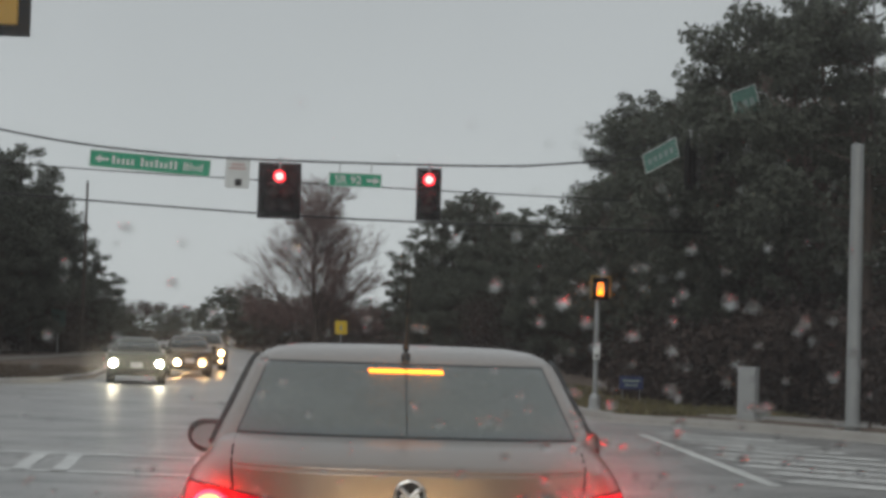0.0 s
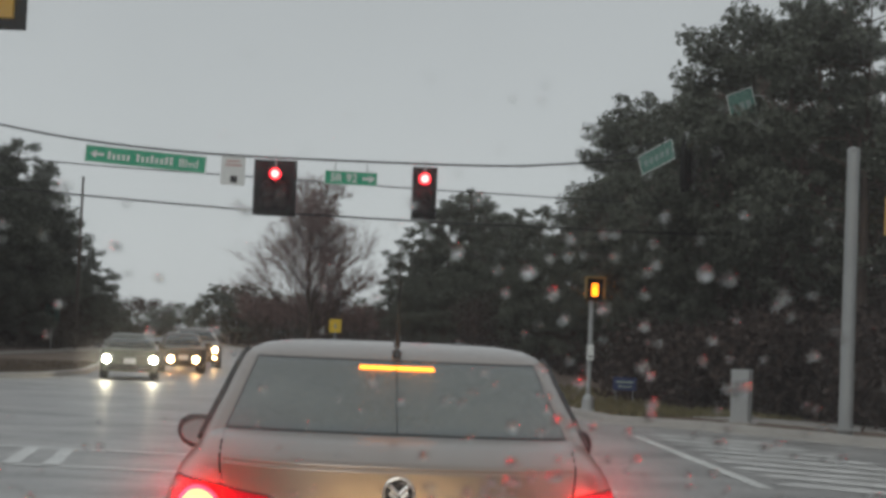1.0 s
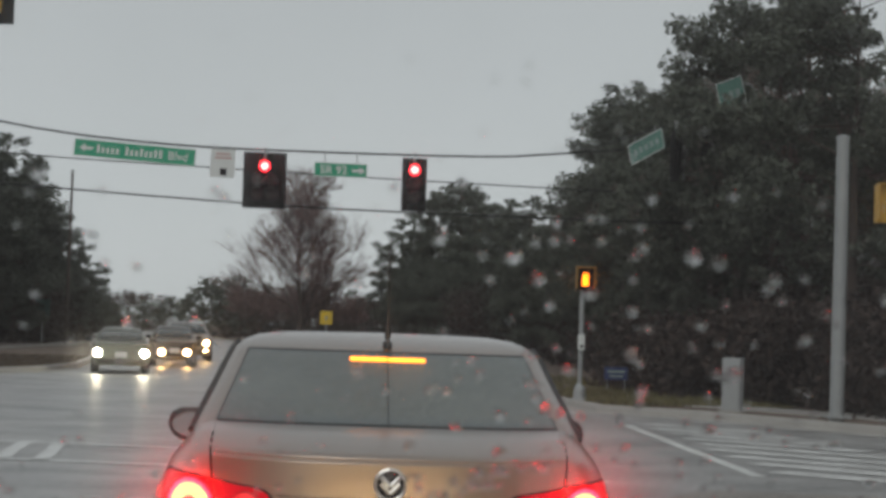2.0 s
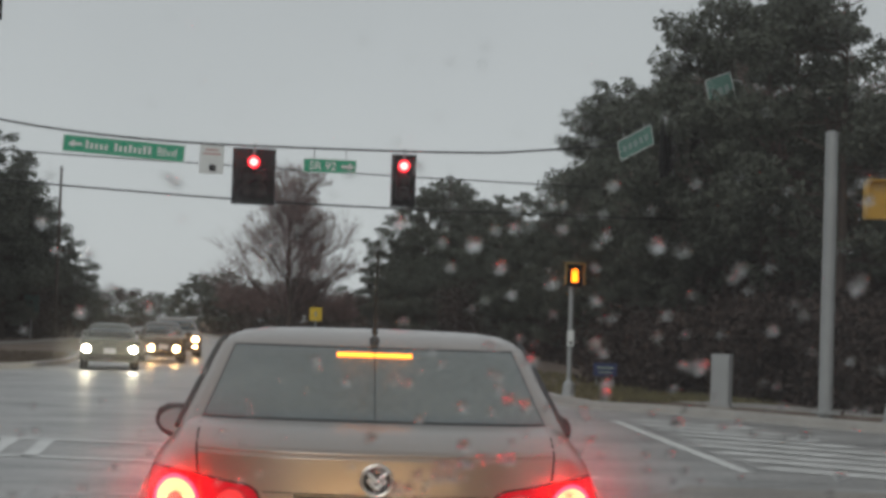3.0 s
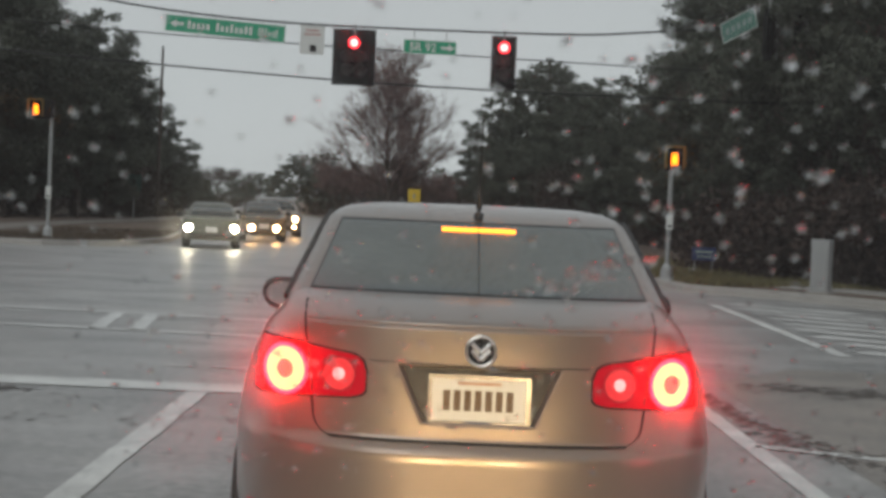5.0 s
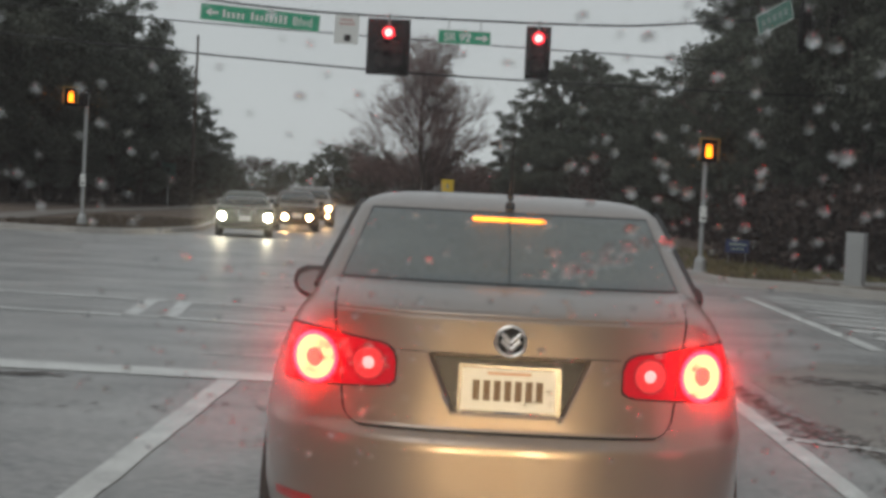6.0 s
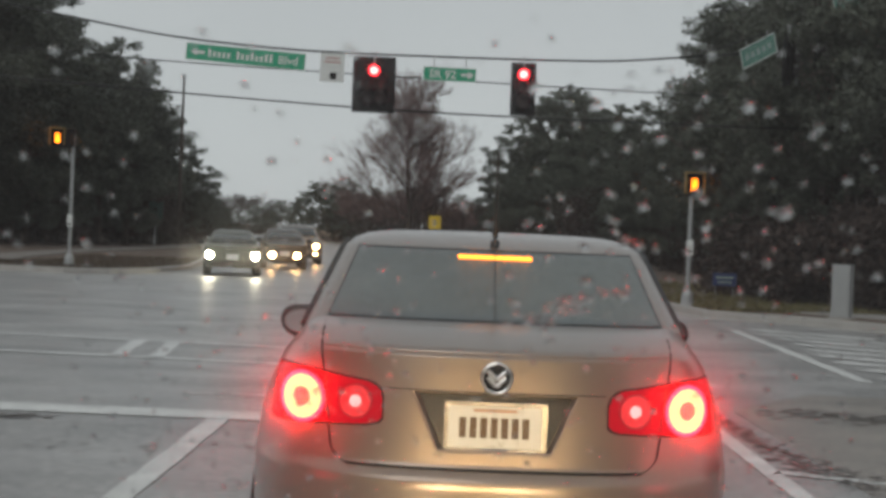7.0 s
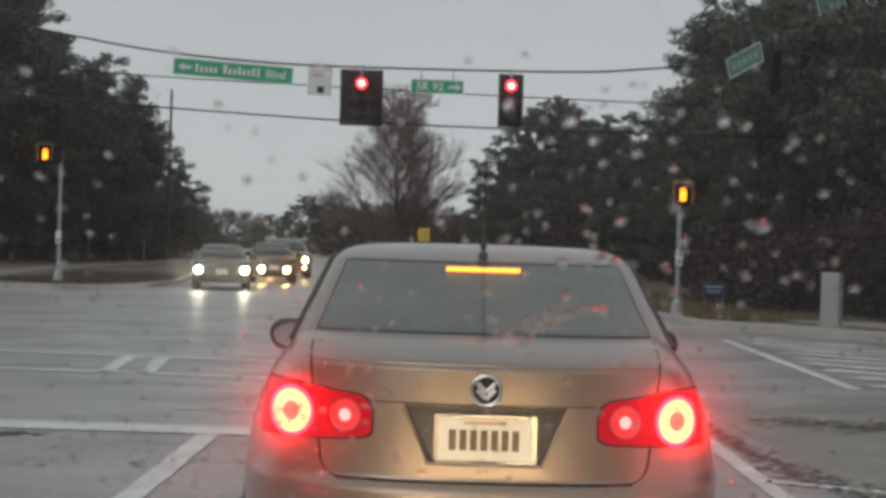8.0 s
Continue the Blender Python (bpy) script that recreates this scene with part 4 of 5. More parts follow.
for side in (-1, 1):
    lampob = part("tail_lamp", lamp_patch(side, 0.014), REDLENS, saloon, "glowing red tail lamp", smooth=True)
    part("lamp_seal", lamp_patch(side, 0.0085, grow=0.007), SEAM, lampob)
    cx = 0.647 * side
    part("brake_ring", disc(cx, 0.883, 0.070, 0.084, 0.0195, 0.0), BULBRIM, lampob, "red rim of the brake light")
    part("brake_light", disc(cx, 0.883, 0.029, 0.071, 0.021, 0.0), BULB, lampob, "glaring yellow-white brake light")
    part("brake_bulb", disc(cx, 0.883, 0.0, 0.030, 0.0225, 0.004), BULBCORE, lampob, "dim orange bulb centre")
    ix = 0.459 * side
    part("inner_light", disc(ix, 0.887, 0.019, 0.053, 0.0185, 0.0), SOFTRED, lampob, "softly lit red reflector")
    part("inner_ring", disc(ix, 0.887, 0.052, 0.057, 0.0190, 0.0), mat("dark_red_ring", (0.08, 0.001, 0.004), rough=0.3, emit=(1.0, 0.0, 0.02), power=0.12), lampob)
    part("inner_bulb", disc(ix, 0.887, 0.0, 0.020, 0.020, 0.004), SOFTCORE, lampob, "pale bulb centre")
    part("lamp_gap", patch(lambda z, s=side: (s * (lid_half(z)) - 0.003, s * (lid_half(z)) + 0.003), 0.822, 0.962, 0.0155, nx=1, nz=10, depth=0.004), SEAM, lampob)
    mir = part("door_mirror", loft([(0.91, 0.05, 2.99, 3.13, 0.03, 0.07), (0.94, 0.10, 2.98, 3.16, 0.03, 0.08), (0.99, 0.115, 2.98, 3.17, 0.03, 0.09), (1.04, 0.105, 2.98, 3.16, 0.03, 0.08), (1.065, 0.06, 2.99, 3.12, 0.03, 0.06)], [0.91, 0.93, 0.96, 0.99, 1.02, 1.045, 1.06, 1.065]), TRIM, saloon, "dark door mirror", smooth=True)
    mir.location = (0.885 * side, 0, 0.0)
    glass = bmesh.new()
    bmesh.ops.create_circle(glass, cap_ends=True, segments=20, radius=1.0)
    bmesh.ops.transform(glass, matrix=Matrix.Translation((0, 2.973, 0.988)) @ Matrix.Diagonal((0.092, 1, 0.058, 1)) @ pose(0, 0, 0, 90, 0, 0), verts=glass.verts)
    part("mirror_glass", glass, mat("mirror_glass", (0.6, 0.62, 0.63), rough=0.05, metal=1.0, vary=0.02), mir)
    part("mirror_foot", box(0.16, 0.06, 0.05, -0.09 * side, 3.06, 0.93, 0.015), TRIM, mir)
    for wy in (1.10, 3.68):
        wheel(0.765 * side, wy, 0.316, side, saloon)
    # side windows and their pillar trim
    win = bmesh.new()
    rows = []
    for z in np.linspace(1.10, 1.375, 8):
        w, y0, y1, r0, r1 = interp(CABIN, z)
        rows.append([win.verts.new((side * (w + 0.006), y, z)) for y in np.linspace(y0 + r0 + 0.12, y1 - r1 - 0.02, 14)])
    for a, b in zip(rows, rows[1:]):
        for i in range(13):
            win.faces.new((a[i], a[i + 1], b[i + 1], b[i]))
    part("side_window", win, DARKGLASS, saloon, "dark side glass", smooth=True)
    part("window_trim", tube([(side * (interp(CABIN, z)[0] + 0.01), y, z) for y, z in ((1.0, 1.09), (2.0, 1.09), (2.9, 1.09))], 0.012, 6), TRIM, saloon)
    part("pillar_moulding", tube([(side * (interp(CABIN, z)[0] + 0.006), interp(CABIN, z)[1] + interp(CABIN, z)[3] * 1.0, z) for z in (1.09, 1.14, 1.2, 1.26, 1.32, 1.37, 1.40)], 0.016, 6), TRIM, saloon, "black pillar moulding")
    part("sill_trim", tube([(side * 0.860, 1.5, 0.55), (side * 0.862, 2.2, 0.55), (side * 0.860, 3.1, 0.55)], 0.014, 6), TRIM, saloon)
    part("reflector", patch(lambda z, s=side: (s * 0.70 - 0.07, s * 0.70 + 0.07), 0.40, 0.43, 0.004, nx=8, nz=2), mat("red_reflector", (0.35, 0.01, 0.01), rough=0.3), saloon, "red bumper reflector")
part("valance", patch(lambda z: 0.62, 0.22, 0.36, 0.006, nx=30, nz=6), TRIM, saloon, "black lower bumper insert")
rear_half = lambda z: 0.600 - (0.600 - 0.530) * (z - 1.140) / 0.24
part("window_seal", patch(lambda z: rear_half(z) + 0.007, 1.132, 1.388, 0.0025, CABIN, depth=0.006), TRIM, saloon, "black window seal")
rear_glass = part("rear_window", patch(rear_half, 1.140, 1.380, 0.006, CABIN, nx=40, nz=20, depth=0.004), FOGGED, saloon, "grey tinted rear window beaded with rain", smooth=True)
part("high_brake_light", patch(lambda z: 0.141, 1.352, 1.366, 0.010, CABIN, nx=20, nz=2, depth=0.006), AMBERBAR, saloon, "glowing orange high brake light")
front_glass = bmesh.new()
rows = []
for z in np.linspace(1.12, 1.375, 8):
    w, y0, y1, r0, r1 = interp(CABIN, z)
    rows.append([front_glass.verts.new((x, y1 - r1 * (1 - (1 - (abs(x) / w) ** 3) ** (1 / 3)) + 0.006, z)) for x in np.linspace(-0.86 * w, 0.86 * w, 14)])
for a, b in zip(rows, rows[1:]):
    for i in range(13):
        front_glass.faces.new((a[i], a[i + 1], b[i + 1], b[i]))
part("windscreen", front_glass, DARKGLASS, saloon, smooth=True)
ant = part("antenna", tube([(0, 1.245, 1.392), (0, 1.255, 1.402), (0, 1.265, 1.418), (0, 1.28, 1.440), (0, 1.27, 1.475), (0, 1.25, 1.53)], [0.010, 0.018, 0.019, 0.013, 0.009, 0.005], 10), TRIM, saloon, "black roof aerial", smooth=True)
part("aerial_rod", tube([(0, 1.25, 1.525), (0, 1.16, 1.80)], [0.0036, 0.0022], 6), TRIM, ant)
# the aerial's reflection in the glass, modelled as a thin dark bar
part("aerial_reflection", tube([(0, skin(CABIN, 0, z) - 0.008, z) for z in (1.142, 1.18, 1.26, 1.34, 1.378)], 0.0022, 5), TRIM, rear_glass, "thin dark line standing in for the aerial's reflection")


# oncoming cars waiting beyond the crossing, headlights on
def oncoming(name, label, x, y, color, w=0.92, h=1.72, belt=1.02, hood=1.0, lamp_z=0.74, lamp_x=0.66, category="car", power_mat=HEADLAMP, low=True):
    """A car facing the camera. Its front is at its own y = 0 and it reaches away in +y."""
    c = thing(name, label, category, "oncoming cars", x, y, rz=8)
    table = [(0.22, w * 0.9, 0.12, 4.3, 0.4, 0.4), (0.35, w * 0.97, 0.02, 4.45, 0.4, 0.4), (0.55, w, 0.0, 4.5, 0.42, 0.4), (0.8, w, 0.03, 4.5, 0.45, 0.4), (hood - 0.06, w * 0.97, 0.12, 4.48, 0.5, 0.4), (hood, w * 0.92, 0.30, 4.45, 0.5, 0.4), (belt + 0.06, w * 0.88, 1.0, 4.4, 0.4, 0.4)]
    cab = [(belt, w * 0.9, 0.95, 4.35, 0.35, 0.3), (belt + 0.2, w * 0.85, 1.25, 4.25, 0.35, 0.3), (h - 0.12, w * 0.74, 1.72, 4.05, 0.35, 0.3), (h - 0.03, w * 0.66, 1.9, 3.9, 0.3, 0.3), (h, w * 0.45, 2.2, 3.6, 0.3, 0.3)]
    cm = paint(name + "_paint", color)
    part("body", loft(table, [0.22, 0.28, 0.35, 0.45, 0.55, 0.68, 0.8, hood - 0.06, hood - 0.02, hood, belt + 0.06]), cm, c, smooth=True)
    part("cabin", loft(cab, [belt, belt + 0.1, belt + 0.2, h - 0.3, h - 0.12, h - 0.06, h - 0.03, h - 0.01, h]), cm, c, smooth=True)
    part("windscreen", patch(lambda z: interp(cab, z)[0] * 0.84, belt + 0.07, h - 0.13, 0.01, cab, nx=20, nz=8), DARKGLASS, c, "dark windscreen", smooth=True)
    part("grille", patch(lambda z: 0.42, 0.58, hood - 0.16, 0.012, table, nx=12, nz=4), TRIM, c, "black grille")
    part("lower_intake", patch(lambda z: 0.6, 0.28, 0.42, 0.012, table, nx=12, nz=3), TRIM, c)
    part("licence_plate", box(0.31, 0.01, 0.15, 0, -0.02, 0.44, 0.002), PLATE, c)
    for side in (-1, 1):
        hl = part("headlamp", patch(lambda z, s=side: (s * lamp_x - 0.15, s * lamp_x + 0.15), lamp_z - 0.075, lamp_z + 0.085, 0.012, table, nx=8, nz=4), CHROME, c, "headlamp unit")
        part("headlight", disc(side * lamp_x, lamp_z, 0.0, 0.095, 0.022, 0.02, table, 20), power_mat, hl, "dazzling lit headlight", smooth=True)
        if low:
            part("marker_lamp", disc(side * (lamp_x - 0.02), 0.40, 0.0, 0.05, 0.016, 0.01, table, 16), FOGLAMP, c, "lit fog lamp", smooth=True)
        part("door_mirror", box(0.18, 0.12, 0.14, side * (w + 0.08), 1.25, belt + 0.02, 0.03), TRIM, c)
        for wy in (0.85, 3.55):
            wheel(side * (w - 0.1), wy, 0.34, side, c)
    return c


oncoming("suv_car", "olive-grey car with dazzling headlights facing the crossing", -6.62, 42.2, (0.10, 0.11, 0.09), w=0.78, h=1.24, belt=0.80, hood=0.75, lamp_z=0.56, lamp_x=0.62, low=False)
oncoming("saloon_car", "dark car with warm headlights in the second lane", -6.20, 51.5, (0.08, 0.075, 0.07), w=0.74, h=1.30, belt=0.84, hood=0.78, lamp_z=0.46, lamp_x=0.40, power_mat=FOGLAMP)
oncoming("pickup_car", "tall grey car with warm headlights queuing behind", -6.62, 60.0, (0.20, 0.19, 0.18), w=0.92, h=1.46, belt=0.94, hood=0.90, lamp_z=0.68, lamp_x=0.66, power_mat=FOGLAMP, low=True)


# ---------------------------------------------------------------- trees
rng = np.random.default_rng(7)


def tufts(centres, radii, per, size, seed, flat=1.0, droop=0.0):
    """Needle or leaf tufts: small crossed slivers strewn in clumps."""
    g = np.random.default_rng(seed)
    verts, faces = [], []
    for c, r in zip(centres, radii):
        n = max(4, int(per * r * r))
        d = g.normal(size=(n, 3))
        d /= np.linalg.norm(d, axis=1)[:, None]
        d *= (g.random(n) ** 0.45)[:, None] * r
        d[:, 2] *= flat
        p = np.asarray(c) + d
        a = g.normal(size=(n, 3))
        a /= np.linalg.norm(a, axis=1)[:, None]
        b = g.normal(size=(n, 3))
        b -= (b * a).sum(1)[:, None] * a
        b /= np.linalg.norm(b, axis=1)[:, None]
        s = size * g.uniform(0.5, 1.5, n)[:, None]
        quad = np.stack([p - a * s, p + b * s * 0.38, p + a * s, p - b * s * 0.38], 1)
        quad[:, :, 2] -= droop * g.random((n, 1))
        n0 = len(verts)
        verts += quad.reshape(-1, 3).tolist()
        faces += [(n0 + 4 * k, n0 + 4 * k + 1, n0 + 4 * k + 2, n0 + 4 * k + 3) for k in range(n)]
    return verts, faces


def limbs(segments, sides=3):
    """Bars for many branch segments: (start, end, radius at start, radius at end)."""
    verts, faces = [], []
    for a, b, ra, rb in segments:
        a, b = Vector(a), Vector(b)
        d = (b - a).normalized()
        s = d.cross(Vector((0.3, 0.5, 0.8))).normalized()
        u = s.cross(d)
        n0 = len(verts)
        for p, r in ((a, ra), (b, rb)):
            for k in range(sides):
                t = 2 * math.pi * k / sides
                verts.append(p + r * (math.cos(t) * s + math.sin(t) * u))
        for k in range(sides):
            j = (k + 1) % sides
            faces.append((n0 + k, n0 + j, n0 + sides + j, n0 + sides + k))
    return verts, faces


def pine(height, seed, bare=0.35, wide=0.2, per=230, size=0.13, label="tall dark pine with a ragged crown"):
    """A pine: bent tapered trunk, whorled limbs, ragged tufted crown with gaps."""
    g = random.Random(seed)
    t = thing("pine_tree", label, "tree", "pines")
    bend = (g.uniform(-0.03, 0.03) * height, g.uniform(-0.03, 0.03) * height)
    axis = [Vector((bend[0] * (k / 8) ** 2, bend[1] * (k / 8) ** 2, height * k / 8)) for k in range(9)]
    r0 = 0.013 * height + 0.05
    part("trunk", tube([axis[0] - Vector((0, 0, 0.3))] + axis[1:], [r0] + [r0 * (1 - 0.92 * k / 8) for k in range(1, 9)], 8), BARK, t, smooth=True)
    segs, cs, rs = [], [], []
    z = height * bare
    while z < height * 0.985:
        f = (z / height - bare) / (1 - bare)
        reach = height * wide * (0.22 + 0.85 * math.sin(math.pi * min(1.0, 0.16 + 0.80 * f)) ** 0.8)
        k = min(7, int(z / height * 8))
        base = axis[k].lerp(axis[k + 1], z / height * 8 - k)
        for _ in range(g.choice((2, 3, 3, 4))):
            if g.random() < 0.12:
                continue
            a, ln = g.uniform(0, 2 * math.pi), reach * g.uniform(0.45, 1.15)
            tip = base + Vector((math.cos(a) * ln, math.sin(a) * ln, ln * g.uniform(-0.05, 0.45)))
            segs.append((base, tip, 0.012 * ln + 0.015, 0.01))
            for q in (0.55, 0.8, 1.0):
                if g.random() < 0.85:
                    c = base.lerp(tip, q) + Vector((g.gauss(0, 0.18), g.gauss(0, 0.18), g.gauss(0.1, 0.12)))
                    cs.append(tuple(c))
                    rs.append(max(0.28, ln * g.uniform(0.17, 0.34)))
        z += height * g.uniform(0.018, 0.04)
    cs.append(tuple(axis[-1]))
    rs.append(0.4)
    v, f = limbs(segs)
    raw("branchwork", v, f, BARK, t)
    v, f = tufts(cs, rs, per, size, seed, 0.62)
    raw("crown", v, f, NEEDLE, t, "dark green needle tufts")
    return t


def bare_tree(height, seed, spread=0.62, levels=6, label="leafless reddish-brown tree with fine twigs", kids=(2, 3, 3), lean=0.5, low=0.16, stems=4, bark=BARK):
    """A leafless tree: forking limbs down to fine twigs."""
    g = random.Random(seed)
    t = thing("bare_tree", label, "tree", "bare trees")
    trunk_h = height * low
    segs, fine = [], []

    def grow(p, d, ln, r, lev):
        mid = p + d * ln * 0.5 + Vector((g.gauss(0, 0.04), g.gauss(0, 0.04), g.gauss(0, 0.03))) * ln
        end = p + d * ln
        (segs if lev < 3 else fine).extend([(p, mid, r, r * 0.85), (mid, end, r * 0.85, r * 0.7)])
        if lev >= levels:
            return
        for _ in range(g.choice(kids) + (1 if lev == 0 else 0)):
            nd = (d + Vector((g.gauss(0, lean), g.gauss(0, lean), g.gauss(0.14, 0.25)))).normalized()
            grow(p + d * ln * g.uniform(0.5, 1.0), nd, ln * g.uniform(0.62, 0.86), max(r * 0.6, 0.012), lev + 1)

    part("trunk", tube([(0, 0, -0.3), (0.02, 0, trunk_h * 0.5), (0, 0.03, trunk_h)], [height * 0.022, height * 0.017, height * 0.014] if low < 0.3 else [height * 0.012, height * 0.010, height * 0.008], 8), bark, t, smooth=True)
    for _ in range(stems):
        d = Vector((g.gauss(0, spread * 0.55), g.gauss(0, spread * 0.55), 1)).normalized()
        grow(Vector((0, 0.03, trunk_h * 0.95)), d, height * 0.24, height * 0.010, 0)
    v, f = limbs(segs, 4)
    raw("branchwork", v, f, bark, t)
    v, f = limbs(fine, 3)
    raw("crown", v, f, TWIG, t, "fine reddish twigs")
    return t


def plume_tree(height, seed, label):
    """A leafless tree with one leader and rising side branches that fork into fine twigs."""
    q = random.Random(seed)
    t = thing("bare_tree", label, "tree", "bare trees")
    segs, fine = [], []

    def grow(p, d, ln, r, lev):
        end = p + d * ln
        (segs if lev < 2 else fine).append((p, end, r, r * 0.7))
        if lev >= 4:
            return
        for _ in range(q.choice((4, 5, 5))):
            nd = (d + Vector((q.gauss(0, 0.42), q.gauss(0, 0.42), q.gauss(0.12, 0.25)))).normalized()
            grow(p + d * ln * q.uniform(0.35, 1.0), nd, ln * q.uniform(0.5, 0.75), max(r * 0.55, 0.0055), lev + 1)

    lead = [Vector((0.15 * math.sin(k), 0.1 * math.cos(2 * k), height * 0.9 * k / 8)) for k in range(9)]
    part("trunk", tube([lead[0] - Vector((0, 0, 0.3))] + lead[1:], [height * 0.02] + [height * 0.018 * (1 - 0.9 * k / 8) for k in range(1, 9)], 8), BARK, t, smooth=True)
    for k in range(48):
        f = 0.06 + 0.90 * k / 47
        i = min(7, int(f * 8))
        base = lead[i].lerp(lead[i + 1], f * 8 - i)
        a = q.uniform(0, 2 * math.pi)
        tilt = radians(q.uniform(36, 68)) * (1 - 0.40 * f)
        d = Vector((math.cos(a) * math.sin(tilt), math.sin(a) * math.sin(tilt), math.cos(tilt)))
        grow(base, d, height * (0.10 + 0.26 * (1 - f) ** 0.6) * q.uniform(0.65, 1.0), height * 0.0034, 0)
    v, f = limbs(segs, 4)
    raw("branchwork", v, f, BARK, t)
    v, f = limbs(fine, 3)
    raw("crown", v, f, TWIG, t, "haze of fine reddish twigs")
    return t


TRUE_HEIGHT = {}


def rise(kinds, x, y, z, h):
    """Puts one of some kinds of tree at x, y, grown to height h."""
    ob = g.choice(kinds)
    return put(ob, x, y, z, g.uniform(0, 360), h / TRUE_HEIGHT[ob.name])


def put(ob, x, y, z=0.1, turn=0.0, k=1.0, first=[]):
    m = pose(x, y, z, 0, 0, turn)
    if ob.name not in first:
        first.append(ob.name)
        ob.matrix_basis = m
        ob.scale = (k, k, k)
        return ob
    ob.scale = ob.scale
    c = copy_thing(ob, m)
    c.scale = (k, k, k)
    return c


tall = [pine(17, 11), pine(19, 12, bare=0.4, wide=0.17), pine(15, 13, bare=0.28, wide=0.23)]
full = [pine(13, 41, bare=0.2, wide=0.2, per=300, size=0.12, label="dark pine with a full rounded crown"), pine(13.5, 42, bare=0.24, wide=0.18, per=300, size=0.12, label="dark pine with a full rounded crown")]
mid = [pine(10, 21, bare=0.18, wide=0.27, per=420, size=0.10), pine(9, 22, bare=0.12, wide=0.3, per=420, size=0.10, label="dense dark evergreen with a rounded crown")]
light = [pine(14, 51, bare=0.15, wide=0.24, per=60, size=0.24), pine(12, 52, bare=0.1, wide=0.28, per=60, size=0.24)]
hero = plume_tree(9.9, 31, "leafless reddish-brown tree standing beyond the crossing")
thin = bare_tree(10, 32, spread=0.4, levels=5, lean=0.35, label="slender leafless tree at the edge of the wood")
shrub = bare_tree(4.5, 33, spread=1.0, levels=5, lean=0.6, label="leafless brown thicket bush")
slim = bare_tree(8, 34, spread=0.35, levels=4, lean=0.3, low=0.55, stems=2, label="slim pale-barked leafless tree at the edge of the wood", bark=mat("pale_bark", (0.135, 0.115, 0.105), rough=0.9, vary=0.35, scale=8, fine=40, bump=0.4))
put(hero, -4.55, 110, 0, 20, 1.08)

g = random.Random(5)
for ob in tall + full + mid + light:
    TRUE_HEIGHT[ob.name] = max(v.co.z for p in ob.children if p.name.startswith("crown") for v in p.data.vertices)
# where the trees stand: x, y and height
LEFT_TALL = ((-20.8, 59.2, 13.4), (-21.0, 63.3, 14.7), (-20.9, 66.1, 14.2), (-20.9, 70.3, 14.1), (-20.8, 73.1, 13.3), (-20.6, 76.0, 12.2), (-20.8, 78.7, 11.0), (-24.4, 69.3, 14.7), (-23.5, 78.0, 15.0), (-25.8, 83.0, 14.7), (-23.9, 86.2, 12.3))
LEFT_MID = ((-20.9, 81.5, 9.6), (-20.6, 84.3, 9.5), (-20.1, 87.2, 9.6), (-19.1, 87.3, 9.9), (-18.2, 87.4, 9.1), (-17.9, 88.9, 7.9), (-15.5, 90.3, 5.0), (-15.8, 95.7, 3.8), (-16.6, 106.5, 2.9), (-18.7, 128.1, 2.5), (-19.3, 76.2, 7.1), (-18.3, 79.2, 6.8), (-17.5, 82.0, 5.8))
FAR_TREES = ((-26.5, 192.6, 2.9), (-25.6, 197.7, 3.6), (-24.6, 202.9, 3.9), (-23.6, 208, 4.4), (-19.6, 183.3, 3.8), (-14.8, 145.6, 4.4), (-13.4, 143.7, 5.2), (-11.8, 141.8, 5), (-10.4, 138.9, 5.4), (-8.9, 144.1, 4.9), (-7.1, 146.2, 4.8), (-5.2, 149.2, 5.3), (-3.2, 144.3, 5.3), (-1.4, 144.3, 4.6), (-0.1, 154.3, 4.5), (0.8, 164.3, 3.7))
RIGHT_DOME = ((6.2, 118.0, 11.7), (8.9, 112.0, 9.4), (3.9, 127.0, 8.8))
RIGHT_FAR = ((1.3, 122.3, 7.5), (2.3, 126.3, 9.6), (3.4, 122.3, 10.4), (4.6, 116.2, 10.9), (5.9, 112.2, 11.5), (6.6, 106.1, 10.2), (7.2, 99.1, 9), (7.8, 92, 8.8), (8.1, 85.9, 8.5))
RIGHT_TALL = ((10.6, 77.9, 11.5), (10.4, 71.9, 11.0), (9.7, 67.8, 10.8), (10, 63.8, 10.7), (10.4, 59.7, 10.6), (10.5, 55.6, 10.2), (10.6, 51.6, 9.9), (9.4, 47.5, 9.4), (9.6, 44.4, 9.4), (9.5, 40.3, 10.1), (9.7, 37.2, 9.9), (9.9, 34.1, 9.5), (10.2, 31.9, 9.3), (12.5, 65.4, 12.2), (13, 57.2, 13.1), (13.6, 51, 12.7), (11.8, 73.6, 12.9), (12.2, 81.8, 13.0))
RIGHT_LOW = ((1.7, 109.3, 5.2), (2.9, 106.3, 5.5), (4, 102.2, 5.1), (5, 98.2, 5.3), (5.9, 94.1, 5.5), (6.7, 89.1, 5.3), (7.3, 84, 5.4), (7.7, 78, 5.5), (8.1, 71.9, 5.7), (8.4, 65.8, 5.8), (8.7, 59.7, 5.7), (9, 53.6, 5.5), (9.2, 47.5, 5.3), (9.3, 41.4, 5.2))
for x, y, h in LEFT_TALL:
    rise(tall, x, y, 0.1, h)
LEFT_LOW = ((-19.5, 70.8, 6.2), (-21.6, 68.1, 6.9), (-23.6, 72.2, 7.6), (-18.3, 74.2, 6.2), (-20.9, 74.9, 7.6), (-25.6, 69.5, 7.6), (-17.8, 77.6, 6.9), (-28.3, 74.9, 8.3), (-17.0, 80.3, 6.2))
